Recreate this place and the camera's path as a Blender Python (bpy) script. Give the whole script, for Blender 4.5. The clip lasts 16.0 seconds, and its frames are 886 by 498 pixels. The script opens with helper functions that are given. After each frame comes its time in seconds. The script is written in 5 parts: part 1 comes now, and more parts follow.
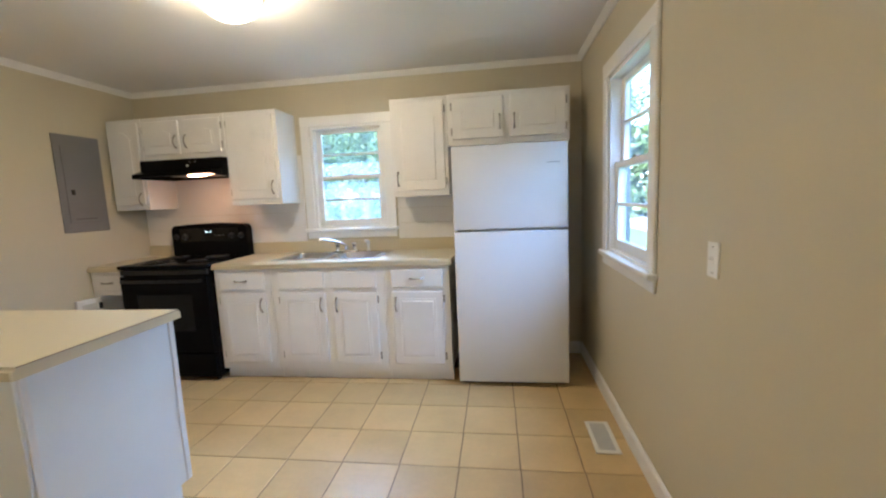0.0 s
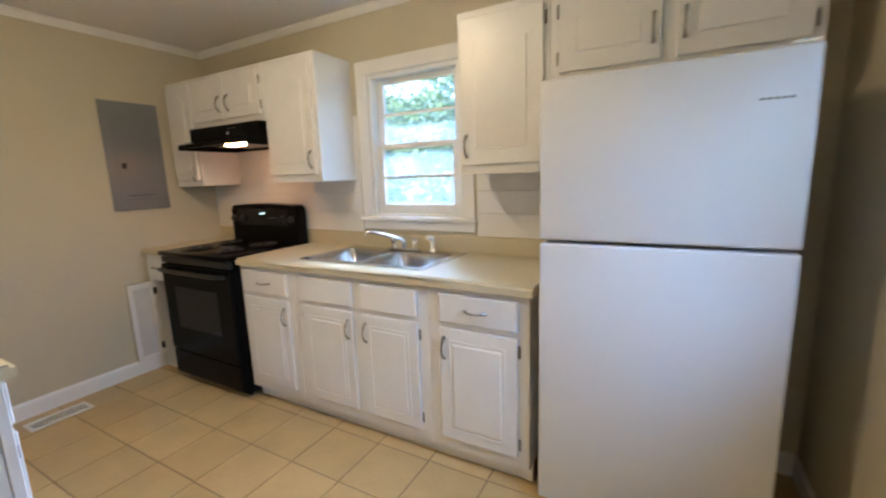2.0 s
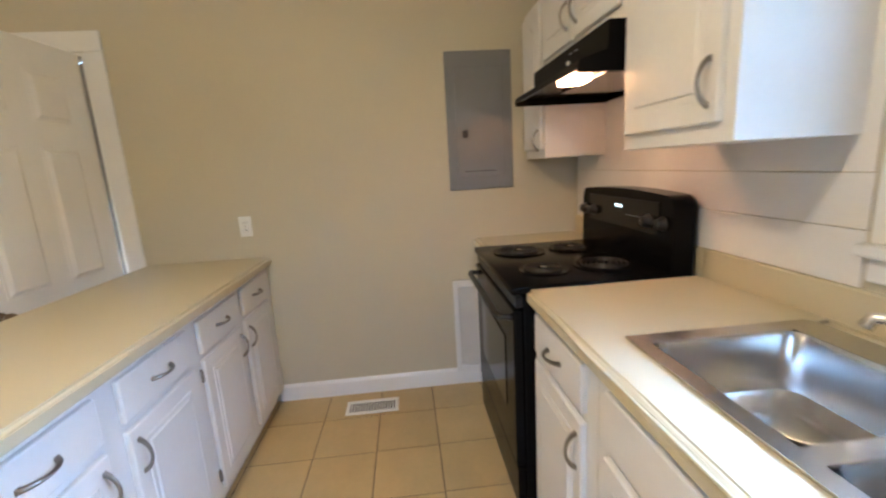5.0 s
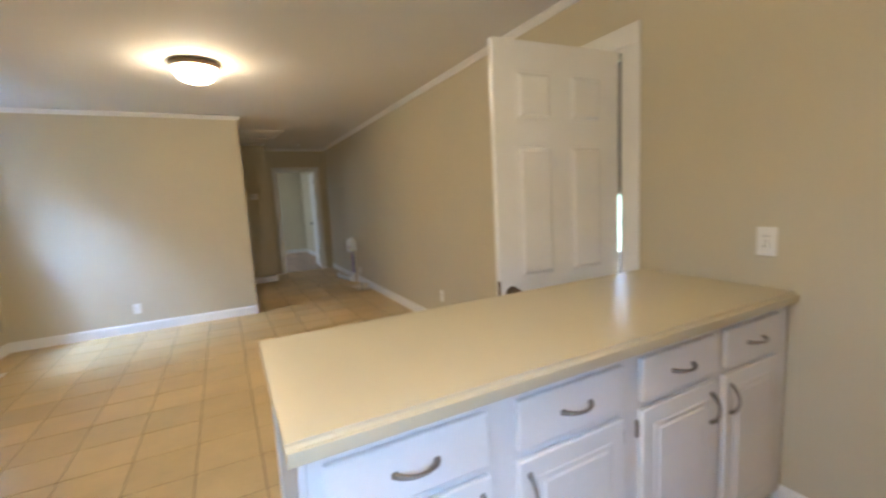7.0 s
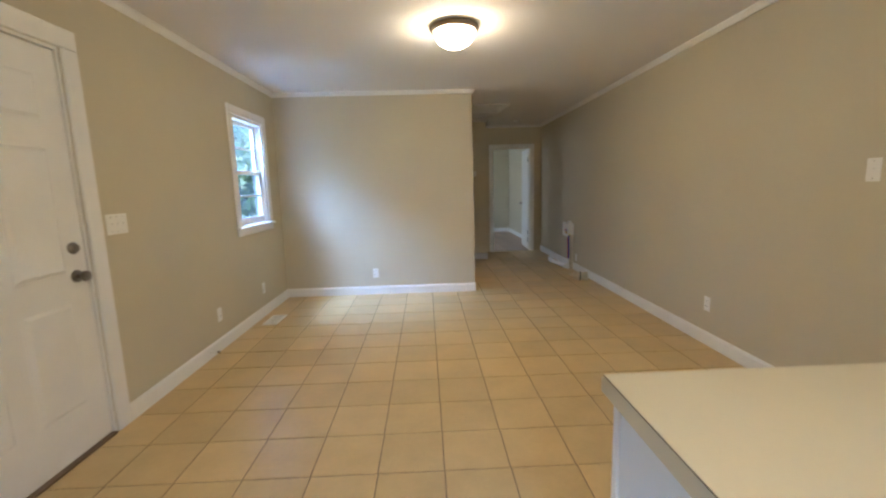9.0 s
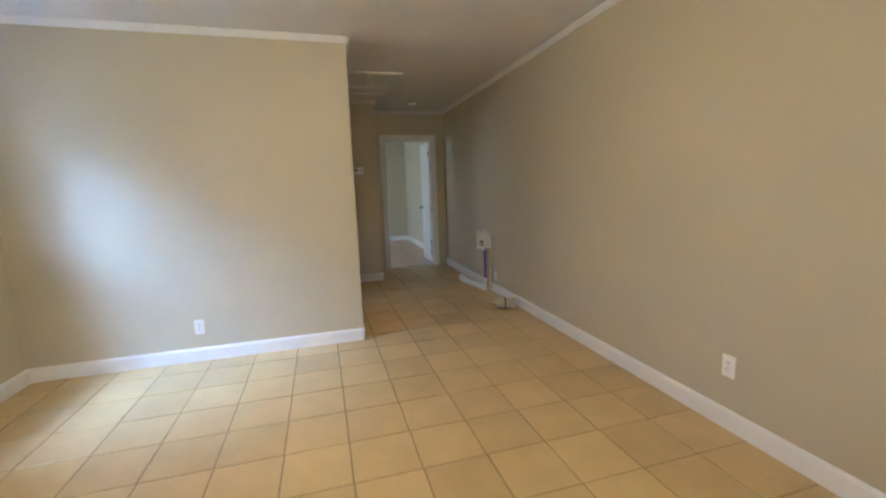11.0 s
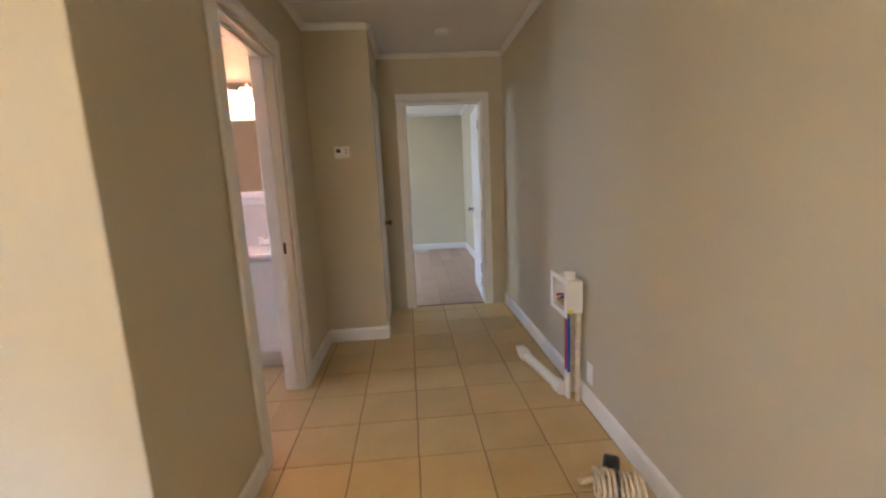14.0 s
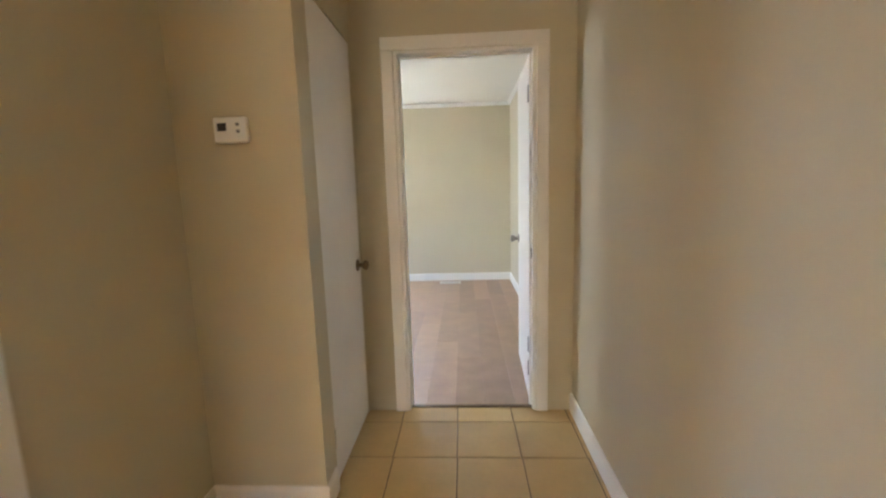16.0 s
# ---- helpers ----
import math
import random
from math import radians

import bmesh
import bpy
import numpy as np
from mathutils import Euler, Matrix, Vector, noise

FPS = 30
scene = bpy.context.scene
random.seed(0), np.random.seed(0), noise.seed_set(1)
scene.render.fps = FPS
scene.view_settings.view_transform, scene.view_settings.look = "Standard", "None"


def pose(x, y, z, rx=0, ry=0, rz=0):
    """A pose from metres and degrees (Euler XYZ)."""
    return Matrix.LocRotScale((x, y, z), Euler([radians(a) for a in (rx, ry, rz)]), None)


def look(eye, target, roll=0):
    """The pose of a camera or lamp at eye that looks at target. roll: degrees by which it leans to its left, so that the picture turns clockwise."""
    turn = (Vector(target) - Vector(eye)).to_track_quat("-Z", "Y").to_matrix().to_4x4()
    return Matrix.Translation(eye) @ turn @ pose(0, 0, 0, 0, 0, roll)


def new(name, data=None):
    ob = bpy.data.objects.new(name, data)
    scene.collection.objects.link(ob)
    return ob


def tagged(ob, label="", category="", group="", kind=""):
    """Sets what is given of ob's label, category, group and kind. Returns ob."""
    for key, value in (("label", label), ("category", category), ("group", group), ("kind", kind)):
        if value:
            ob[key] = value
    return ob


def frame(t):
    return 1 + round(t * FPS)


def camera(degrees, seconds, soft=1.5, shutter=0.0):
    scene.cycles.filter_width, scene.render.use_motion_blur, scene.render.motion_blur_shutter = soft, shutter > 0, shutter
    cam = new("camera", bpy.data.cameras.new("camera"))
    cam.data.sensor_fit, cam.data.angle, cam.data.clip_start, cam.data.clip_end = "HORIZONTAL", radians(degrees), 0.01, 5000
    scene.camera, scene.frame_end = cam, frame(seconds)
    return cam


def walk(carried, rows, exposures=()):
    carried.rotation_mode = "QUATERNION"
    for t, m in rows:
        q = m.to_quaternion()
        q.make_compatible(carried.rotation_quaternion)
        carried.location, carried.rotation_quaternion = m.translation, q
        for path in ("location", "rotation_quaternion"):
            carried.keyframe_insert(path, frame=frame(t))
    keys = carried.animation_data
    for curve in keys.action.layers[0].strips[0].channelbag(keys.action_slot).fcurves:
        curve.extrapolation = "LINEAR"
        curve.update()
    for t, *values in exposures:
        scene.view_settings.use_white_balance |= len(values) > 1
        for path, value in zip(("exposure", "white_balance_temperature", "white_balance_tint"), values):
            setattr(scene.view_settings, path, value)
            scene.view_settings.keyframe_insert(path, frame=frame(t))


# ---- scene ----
cam = camera(93.9, 16.0, soft=2.2, shutter=0.4)
PATH = [
    (0, (2.023, -1.017, 1.374), (1.751, 0.949, 1.128), -2.5),
    (0.5, (2.047, -0.675, 1.362), (1.686, 1.276, 1.113), -1.9),
    (1, (2.068, -0.345, 1.371), (1.716, 1.604, 1.089), -1.8),
    (1.5, (2.089, -0.011, 1.4), (1.557, 1.895, 1.114), -2.4),
    (2, (2.145, 0.312, 1.392), (1.186, 2.032, 1.045), -2.0),
    (2.5, (2.06, 0.568, 1.385), (0.835, 2.103, 1.004), -2.7),
    (3, (1.893, 0.79, 1.394), (0.439, 2.099, 0.98), -4.0),
    (3.2, (1.839, 0.897, 1.384), (0.275, 2.071, 0.966), -4.9),
    (5.3, (1.024, 1.517, 1.368), (-0.939, 1.426, 0.992), -3.2),
    (5.5, (0.958, 1.525, 1.378), (-0.988, 1.237, 1.017), -3.3),
    (6, (0.785, 1.466, 1.366), (-1.023, 0.672, 1.046), -3.4),
    (6.5, (0.643, 1.451, 1.339), (-0.794, 0.086, 1.067), -3.4),
    (7, (0.589, 1.425, 1.34), (-0.32, -0.339, 1.092), -3.1),
    (7.2, (0.608, 1.409, 1.359), (-0.094, -0.444, 1.091), -3.0),
    (7.5, (0.606, 1.408, 1.33), (0.211, -0.537, 1.082), -2.7),
    (8, (0.673, 1.356, 1.33), (0.637, -0.626, 1.063), -2.2),
    (8.5, (0.811, 1.124, 1.326), (0.83, -0.855, 1.038), -2.4),
    (9, (0.897, 0.826, 1.317), (0.839, -1.151, 1.018), -1.6),
    (9.5, (0.902, 0.438, 1.32), (0.754, -1.535, 1.031), -1.8),
    (10, (0.88, 0.014, 1.295), (0.479, -1.922, 0.995), -3.5),
    (10.2, (0.855, -0.146, 1.299), (0.363, -2.061, 1.0), -3.5),
    (12.5, (-0.065, -2.024, 1.217), (-0.554, -3.941, 0.923), 0.6),
    (13, (-0.215, -2.401, 1.221), (-0.503, -4.36, 0.94), -1.0),
    (13.5, (-0.325, -2.789, 1.245), (-0.429, -4.764, 0.948), -1.5),
    (14, (-0.379, -3.23, 1.282), (-0.516, -5.198, 0.95), -2.6),
    (14.5, (-0.523, -3.716, 1.253), (-0.545, -5.69, 0.932), -2.7),
    (15, (-0.595, -4.165, 1.257), (-0.641, -6.14, 0.946), -2.0),
    (15.5, (-0.686, -4.593, 1.263), (-0.635, -6.568, 0.958), -1.5),
    (16, (-0.7, -5.031, 1.284), (-0.594, -7.009, 1.003), -1.7),
]
walk(cam, [(t, look(eye, target, roll)) for t, eye, target, roll in PATH], [(0, 3.72, 5200, 6), (1.5, 3.6, 5400, 6), (2.5, 3.55, 5700, 8), (3.2, 3.55, 5600, 7), (5.5, 3.9, 5550, 7), (7.0, 3.85, 5600, 7), (8.5, 3.72, 5350, 6), (10.2, 3.82, 5250, 6), (12.5, 4.2, 5500, 10), (13.5, 4.35, 5900, 13), (14.5, 4.98, 5100, 12), (15.0, 5.0, 5300, 12), (16, 5.2, 5900, 10)])
SKY, SUN, LAMP, HOODLAMP, BATHLAMP = 0.15, 2.0, 7.2, 4.4, 2.1

# ---- light ----
world = bpy.data.worlds.new("sky")
scene.world = world
world.use_nodes = True
wn = world.node_tree.nodes
sky = wn.new("ShaderNodeTexSky")
sky.sky_type = "NISHITA"
sky.sun_disc = False
sky.sun_elevation = radians(48)
sky.sun_rotation = radians(200)
wn["Background"].inputs[1].default_value = SKY
world.node_tree.links.new(sky.outputs[0], wn["Background"].inputs[0])
sun = new("sun", bpy.data.lights.new("sun", "SUN"))
sun.data.energy, sun.data.angle, sun.data.color = SUN, radians(12), (1, 0.97, 0.92)
sun.matrix_world = look((0, 0, 20), (5.0, 13.0, 4.0))


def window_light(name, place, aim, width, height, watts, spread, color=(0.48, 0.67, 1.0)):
    """An added area lamp that stands in for the sky's light at a window."""
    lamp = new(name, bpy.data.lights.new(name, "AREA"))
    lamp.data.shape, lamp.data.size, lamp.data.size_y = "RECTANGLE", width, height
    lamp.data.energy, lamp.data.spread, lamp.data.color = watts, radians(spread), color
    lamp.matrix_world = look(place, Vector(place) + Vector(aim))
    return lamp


# added lamp outside, above the opening, to throw a slanting bluish patch indoors
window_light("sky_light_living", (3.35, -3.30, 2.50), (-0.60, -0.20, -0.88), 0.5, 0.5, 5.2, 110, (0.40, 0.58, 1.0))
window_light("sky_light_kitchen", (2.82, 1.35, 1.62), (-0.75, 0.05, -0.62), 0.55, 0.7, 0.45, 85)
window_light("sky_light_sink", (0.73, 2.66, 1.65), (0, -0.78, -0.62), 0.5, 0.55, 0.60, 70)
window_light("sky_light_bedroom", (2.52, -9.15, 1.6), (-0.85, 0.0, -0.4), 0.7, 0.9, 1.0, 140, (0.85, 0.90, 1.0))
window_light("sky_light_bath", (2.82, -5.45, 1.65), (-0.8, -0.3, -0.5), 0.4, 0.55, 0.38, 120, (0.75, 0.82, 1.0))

# ---- materials ----
def material(name, color, rough=0.6, metal=0.0, vary=0.08, scale=3.0, fine=120.0, bump=0.02, per_object=0.0, coat=0.0, spec=0.5, world_space=False):
    """A procedural surface: base colour with broad stains, fine grain, and a little relief."""
    m = bpy.data.materials.new(name)
    m.use_nodes = True
    n, l = m.node_tree.nodes, m.node_tree.links
    b = n["Principled BSDF"]
    tc = n.new("ShaderNodeNewGeometry" if world_space else "ShaderNodeTexCoord")
    place = tc.outputs["Position" if world_space else "Object"]
    broad = n.new("ShaderNodeTexNoise")
    broad.inputs["Scale"].default_value, broad.inputs["Detail"].default_value = scale, 5
    grain = n.new("ShaderNodeTexNoise")
    grain.inputs["Scale"].default_value, grain.inputs["Detail"].default_value = fine, 3
    l.new(place, broad.inputs["Vector"])
    l.new(place, grain.inputs["Vector"])
    add = n.new("ShaderNodeMath")
    add.operation = "MULTIPLY_ADD"
    add.inputs[1].default_value = 0.35
    l.new(grain.outputs["Fac"], add.inputs[0])
    l.new(broad.outputs["Fac"], add.inputs[2])
    fac = add.outputs[0]
    if per_object:
        info = n.new("ShaderNodeObjectInfo")
        pa = n.new("ShaderNodeMath")
        pa.operation = "MULTIPLY_ADD"
        pa.inputs[1].default_value = per_object
        l.new(info.outputs["Random"], pa.inputs[0])
        l.new(fac, pa.inputs[2])
        fac = pa.outputs[0]
    span = n.new("ShaderNodeMapRange")
    span.inputs["From Min"].default_value, span.inputs["From Max"].default_value = 0.35, 1.0 + per_object
    span.inputs["To Min"].default_value, span.inputs["To Max"].default_value = 1 - vary, 1 + vary
    l.new(fac, span.inputs["Value"])
    mul = n.new("ShaderNodeVectorMath")
    mul.operation = "SCALE"
    mul.inputs[0].default_value = color
    l.new(span.outputs[0], mul.inputs["Scale"])
    l.new(mul.outputs[0], b.inputs["Base Color"])
    rr = n.new("ShaderNodeMapRange")
    rr.inputs["To Min"].default_value, rr.inputs["To Max"].default_value = max(rough - 0.08, 0.02), min(rough + 0.08, 1)
    l.new(broad.outputs["Fac"], rr.inputs["Value"])
    l.new(rr.outputs[0], b.inputs["Roughness"])
    b.inputs["Metallic"].default_value = metal
    b.inputs["Coat Weight"].default_value = coat
    b.inputs["Specular IOR Level"].default_value = spec
    if bump:
        bp = n.new("ShaderNodeBump")
        bp.inputs["Strength"].default_value, bp.inputs["Distance"].default_value = bump * 5, 0.002
        l.new(grain.outputs["Fac"], bp.inputs["Height"])
        l.new(bp.outputs[0], b.inputs["Normal"])
    return m


def glow(name, color, strength):
    m = bpy.data.materials.new(name)
    m.use_nodes = True
    b = m.node_tree.nodes["Principled BSDF"]
    b.inputs["Base Color"].default_value = (0.9, 0.88, 0.84, 1)
    b.inputs["Emission Color"].default_value = (*color, 1)
    b.inputs["Emission Strength"].default_value = strength
    return m


def clear_glass(name, veil):
    """Clear glass with a pale translucent veil that imitates glare from the bright outdoors."""
    m = bpy.data.materials.new(name)
    m.use_nodes = True
    n, l = m.node_tree.nodes, m.node_tree.links
    b = n["Principled BSDF"]
    b.inputs["Base Color"].default_value = (0.97, 0.99, 0.99, 1)
    b.inputs["Roughness"].default_value = 0.0
    b.inputs["Transmission Weight"].default_value = 1.0
    b.inputs["IOR"].default_value = 1.1
    glare = n.new("ShaderNodeBsdfTranslucent")
    glare.inputs["Color"].default_value = (0.86, 0.93, 0.95, 1)
    tc = n.new("ShaderNodeTexCoord")
    veil_noise = n.new("ShaderNodeTexNoise")
    veil_noise.inputs["Scale"].default_value, veil_noise.inputs["Detail"].default_value = 5.0, 4
    l.new(tc.outputs["Object"], veil_noise.inputs["Vector"])
    span = n.new("ShaderNodeMapRange")
    span.inputs["From Min"].default_value, span.inputs["From Max"].default_value = 0.3, 0.7
    span.inputs["To Min"].default_value, span.inputs["To Max"].default_value = veil * 0.7, veil * 1.3
    l.new(veil_noise.outputs["Fac"], span.inputs["Value"])
    mix = n.new("ShaderNodeMixShader")
    l.new(span.outputs[0], mix.inputs[0])
    l.new(b.outputs[0], mix.inputs[1])
    l.new(glare.outputs[0], mix.inputs[2])
    l.new(mix.outputs[0], n["Material Output"].inputs["Surface"])
    return m


WALL = material("wall_paint", (0.545, 0.492, 0.355), 0.55, vary=0.05, scale=1.2, fine=260, bump=0.04)
BOARD = material("grey_door_back", (0.60, 0.57, 0.52), 0.6, vary=0.08, scale=6, fine=80)
BATHWALL = material("bath_paint", (0.66, 0.62, 0.57), 0.5, vary=0.04, scale=1.2, fine=260, bump=0.03)
CEIL = material("ceiling_paint", (0.80, 0.78, 0.75), 0.8, vary=0.04, scale=1.0, fine=180, bump=0.05)
TRIM = material("white_trim_paint", (0.80, 0.79, 0.76), 0.35, vary=0.05, scale=4, fine=90, bump=0.015)
CAB = material("white_cabinet_paint", (0.75, 0.735, 0.71), 0.32, vary=0.05, scale=5, fine=70, bump=0.02)
PANELWHITE = material("end_panel_white", (0.72, 0.75, 0.76), 0.4, vary=0.04, scale=3, fine=120, bump=0.01)
FRIDGE = material("white_enamel", (0.67, 0.67, 0.675), 0.235, vary=0.02, scale=0.7, fine=320, bump=0.05)
TILE = material("beige_floor_tile", (0.55, 0.40, 0.185), 0.365, vary=0.20, scale=5.0, fine=38, bump=0.02, per_object=0.45, world_space=True)
GROUT = material("grey_brown_grout", (0.17, 0.12, 0.07), 0.9, vary=0.25, scale=6, fine=150, bump=0.06)
LAMINATE = material("cream_laminate", (0.56, 0.495, 0.335), 0.36, vary=0.05, scale=3, fine=300, bump=0.01)
LAMEDGE = material("laminate_seam", (0.16, 0.12, 0.08), 0.6)
BLACK = material("black_enamel", (0.005, 0.005, 0.0055), 0.2, vary=0.3, scale=4, fine=90, bump=0.0, spec=0.06)
BLACKMAT = material("black_plastic", (0.009, 0.009, 0.009), 0.4, vary=0.3)
OVENGLASS = material("dark_oven_glass", (0.007, 0.0075, 0.008), 0.08, vary=0.2, bump=0.0, spec=0.25)
COIL = material("burner_coil", (0.03, 0.03, 0.03), 0.5, 0.6)
STEEL = material("brushed_steel", (0.58, 0.57, 0.55), 0.22, 1.0, vary=0.1, scale=4, fine=200, bump=0.01)
CHROME = material("chrome", (0.75, 0.74, 0.72), 0.12, 1.0, vary=0.03, bump=0.0)
PULL = material("pewter_pull", (0.30, 0.275, 0.245), 0.3, 1.0, vary=0.15, bump=0.0)
NICKEL = material("brushed_nickel", (0.50, 0.41, 0.32), 0.32, 1.0, vary=0.1, bump=0.0)
BRONZE = material("bronze", (0.18, 0.13, 0.09), 0.35, 0.9, vary=0.2, bump=0.0)
GREYMETAL = material("grey_panel_paint", (0.20, 0.20, 0.205), 0.38, 0.2, vary=0.08, scale=4)
PLASTIC = material("white_plastic", (0.82, 0.81, 0.77), 0.3, vary=0.03, bump=0.0)
DARK = material("dark_void", (0.015, 0.014, 0.012), 0.8)
RED = material("red_pipe", (0.42, 0.02, 0.02), 0.35)
BLUE = material("blue_pipe", (0.03, 0.08, 0.45), 0.35)
YELLOW = material("yellow_tag", (0.75, 0.72, 0.03), 0.4)
BRASS = material("brass", (0.6, 0.42, 0.16), 0.3, 1.0)
CORD = material("cream_cord", (0.62, 0.54, 0.40), 0.6, vary=0.25, scale=30)
PORCELAIN = material("porcelain", (0.82, 0.82, 0.81), 0.12, vary=0.02, bump=0.0, coat=0.5)
MIRROR = material("mirror_glass", (0.9, 0.9, 0.9), 0.02, 1.0, vary=0.0, bump=0.0)
PLANK = material("brown_laminate_plank", (0.40, 0.275, 0.195), 0.36, vary=0.34, scale=7, fine=60, bump=0.02, per_object=0.7, world_space=True)
# panes with the painted glare veil, stronger over the sink
GLASS = clear_glass("window_glass", 0.015)
VEILGLASS = clear_glass("veiled_window_glass", 0.08)
LAWN = material("lawn", (0.075, 0.11, 0.025), 0.9, vary=0.35, scale=0.8, fine=30, bump=0.3)
LEAF = material("leaf", (0.095, 0.135, 0.042), 0.6, vary=0.45, scale=1.5, fine=10, bump=0.0)
BARK = material("bark", (0.12, 0.09, 0.065), 0.9, vary=0.4, scale=8, fine=40, bump=0.3)
ASPHALT = material("asphalt", (0.06, 0.06, 0.065), 0.9, vary=0.2, scale=2, fine=200, bump=0.2)
CONCRETE = material("concrete", (0.34, 0.33, 0.31), 0.85, vary=0.15, scale=2, fine=100, bump=0.1)
SIDING = material("outer_siding", (0.66, 0.66, 0.64), 0.7, vary=0.06)
LAMPGLASS = glow("lit_lamp_glass", (1.0, 0.72, 0.42), LAMP)
HOODGLASS = glow("lit_hood_lens", (1.0, 0.44, 0.19), HOODLAMP)
BATHGLASS = glow("lit_bath_shade", (1.0, 0.40, 0.17), BATHLAMP)
DIGITS = glow("clock_digits", (0.75, 0.95, 0.9), 0.35)


# ---- mesh helpers ----
def box(bm, x0, x1, y0, y1, z0, z1, bevel=0.0, seg=1):
    m = Matrix.LocRotScale(((x0 + x1) / 2, (y0 + y1) / 2, (z0 + z1) / 2), None, (abs(x1 - x0), abs(y1 - y0), abs(z1 - z0)))
    vs = bmesh.ops.create_cube(bm, size=1, matrix=m)["verts"]
    if bevel:
        es = list({e for v in vs for e in v.link_edges})
        bmesh.ops.bevel(bm, geom=es, offset=bevel, segments=seg, affect="EDGES", profile=0.5)
    return bm


def boxm(*a, **k):
    return box(bmesh.new(), *a, **k)


def rod(bm, a, b, r, r2=None, seg=14):
    a, b = Vector(a), Vector(b)
    d = b - a
    m = Matrix.Translation((a + b) / 2) @ d.to_track_quat("Z", "Y").to_matrix().to_4x4()
    bmesh.ops.create_cone(bm, cap_ends=True, segments=seg, radius1=r, radius2=r if r2 is None else r2, depth=d.length, matrix=m)
    return bm


def tube(bm, pts, r, seg=10, closed=False):
    """A round tube swept along a line of places."""
    pts = [Vector(p) for p in pts]
    rings, n = [], len(pts)
    side = None
    for i, p in enumerate(pts):
        d = ((pts[(i + 1) % n] if closed or i + 1 < n else p) - (pts[i - 1] if closed or i else p)).normalized()
        if side is None:
            side = d.cross(Vector((0, 0, 1)) if abs(d.z) < 0.9 else Vector((1, 0, 0))).normalized()
        side = (side - d * side.dot(d)).normalized()
        up = d.cross(side)
        rr = r[i] if isinstance(r, (list, tuple)) else r
        rings.append([bm.verts.new(p + (side * math.cos(q) + up * math.sin(q)) * rr) for q in (2 * math.pi * k / seg for k in range(seg))])
    for i in range(n if closed else n - 1):
        u, v = rings[i], rings[(i + 1) % n]
        for k in range(seg):
            bm.faces.new((u[k], u[(k + 1) % seg], v[(k + 1) % seg], v[k]))
    if not closed:
        bm.faces.new(rings[0][::-1])
        bm.faces.new(rings[-1])
    return bm


def lathe(bm, rings, centre=(0, 0, 0), seg=32, sx=1.0, sy=1.0):
    """A turned shape from (radius, height) rings."""
    cx, cy, cz = centre
    loops = []
    for r, z in rings:
        r = max(r, 0.0005)
        loops.append([bm.verts.new((cx + sx * r * math.cos(2 * math.pi * k / seg), cy + sy * r * math.sin(2 * math.pi * k / seg), cz + z)) for k in range(seg)])
    for u, v in zip(loops, loops[1:]):
        for k in range(seg):
            bm.faces.new((u[k], u[(k + 1) % seg], v[(k + 1) % seg], v[k]))
    bm.faces.new(loops[0][::-1])
    bm.faces.new(loops[-1])
    return bm


def prism(bm, outline, y0, y1):
    """An outline of (x, z) pushed from y0 to y1."""
    a = [bm.verts.new((x, y0, z)) for x, z in outline]
    b = [bm.verts.new((x, y1, z)) for x, z in outline]
    n = len(a)
    bm.faces.new(a)
    bm.faces.new(b[::-1])
    for i in range(n):
        bm.faces.new((a[i], b[i], b[(i + 1) % n], a[(i + 1) % n]))
    return bm


def part(name, bm, mat, parent=None, label="", smooth=False, m=None):
    me = bpy.data.meshes.new(name)
    if m is not None:
        bm.transform(m)
    bmesh.ops.recalc_face_normals(bm, faces=bm.faces)
    bm.to_mesh(me)
    bm.free()
    me.materials.append(mat)
    if smooth:
        for p in me.polygons:
            p.use_smooth = True
        me.set_sharp_from_angle(angle=radians(40))
    ob = new(name, me)
    if parent is not None:
        ob.parent = parent
    if label:
        ob["label"] = label
    return ob


def thing(name, label, category, at=None, group="", kind=""):
    ob = new(name)
    ob.empty_display_size = 0.05
    if at is not None:
        ob.matrix_world = at
    return tagged(ob, label, category, group, kind)


def structure(name, bm, mat, label, category):
    return tagged(part(name, bm, mat), label, category, "", "structure")


# ---- the plan ----
W, E, N, S = -1.298, 2.700, 2.525, -4.273
HX, CY, CX, HY = 0.357, -6.540, -0.117, -7.313
H, T = 2.44, 0.12
BEDX, BEDY, BEDE = -1.345, -10.86, 2.40


def wall(name, axis, face, outward, a, b, openings, label, mat=WALL, top=H):
    """A wall whose room face is at face, with openings (from, to, sill, head) along it."""
    bm = bmesh.new()
    f0, f1 = sorted((face, face + outward * T))
    cuts = []
    at = a
    for o0, o1, s, h in sorted(openings):
        cuts += [(at, o0, 0, top), (o0, o1, h, top)] + ([(o0, o1, 0, s)] if s > 0 else [])
        at = o1
    cuts.append((at, b, 0, top))
    for u0, u1, z0, z1 in cuts:
        if u1 - u0 > 0.001:
            box(bm, *((f0, f1, u0, u1) if axis == "x" else (u0, u1, f0, f1)), z0, z1)
    bmesh.ops.remove_doubles(bm, verts=bm.verts, dist=0.0005)
    return structure(name, bm, mat, label, "wall")


KWIN = (0.955, 1.68, 1.0, 2.05)
LWIN = (-3.87, -3.175, 0.985, 2.03)
NWIN = (0.40, 1.055, 1.145, 2.035)
FDOOR = (-1.395, -0.475, 0.0, 2.045)
SDOOR = (-0.875, -0.098, 0.0, 2.045)
BATHDOOR = (-5.775, -5.06, 0.0, 2.02)
BEDDOOR = (-1.09, -0.345, 0.0, 2.015)
BATHWIN = (-5.75, -5.15, 1.2, 2.0)
BACKWIN = (0.32, 1.25, 0.95, 2.03)
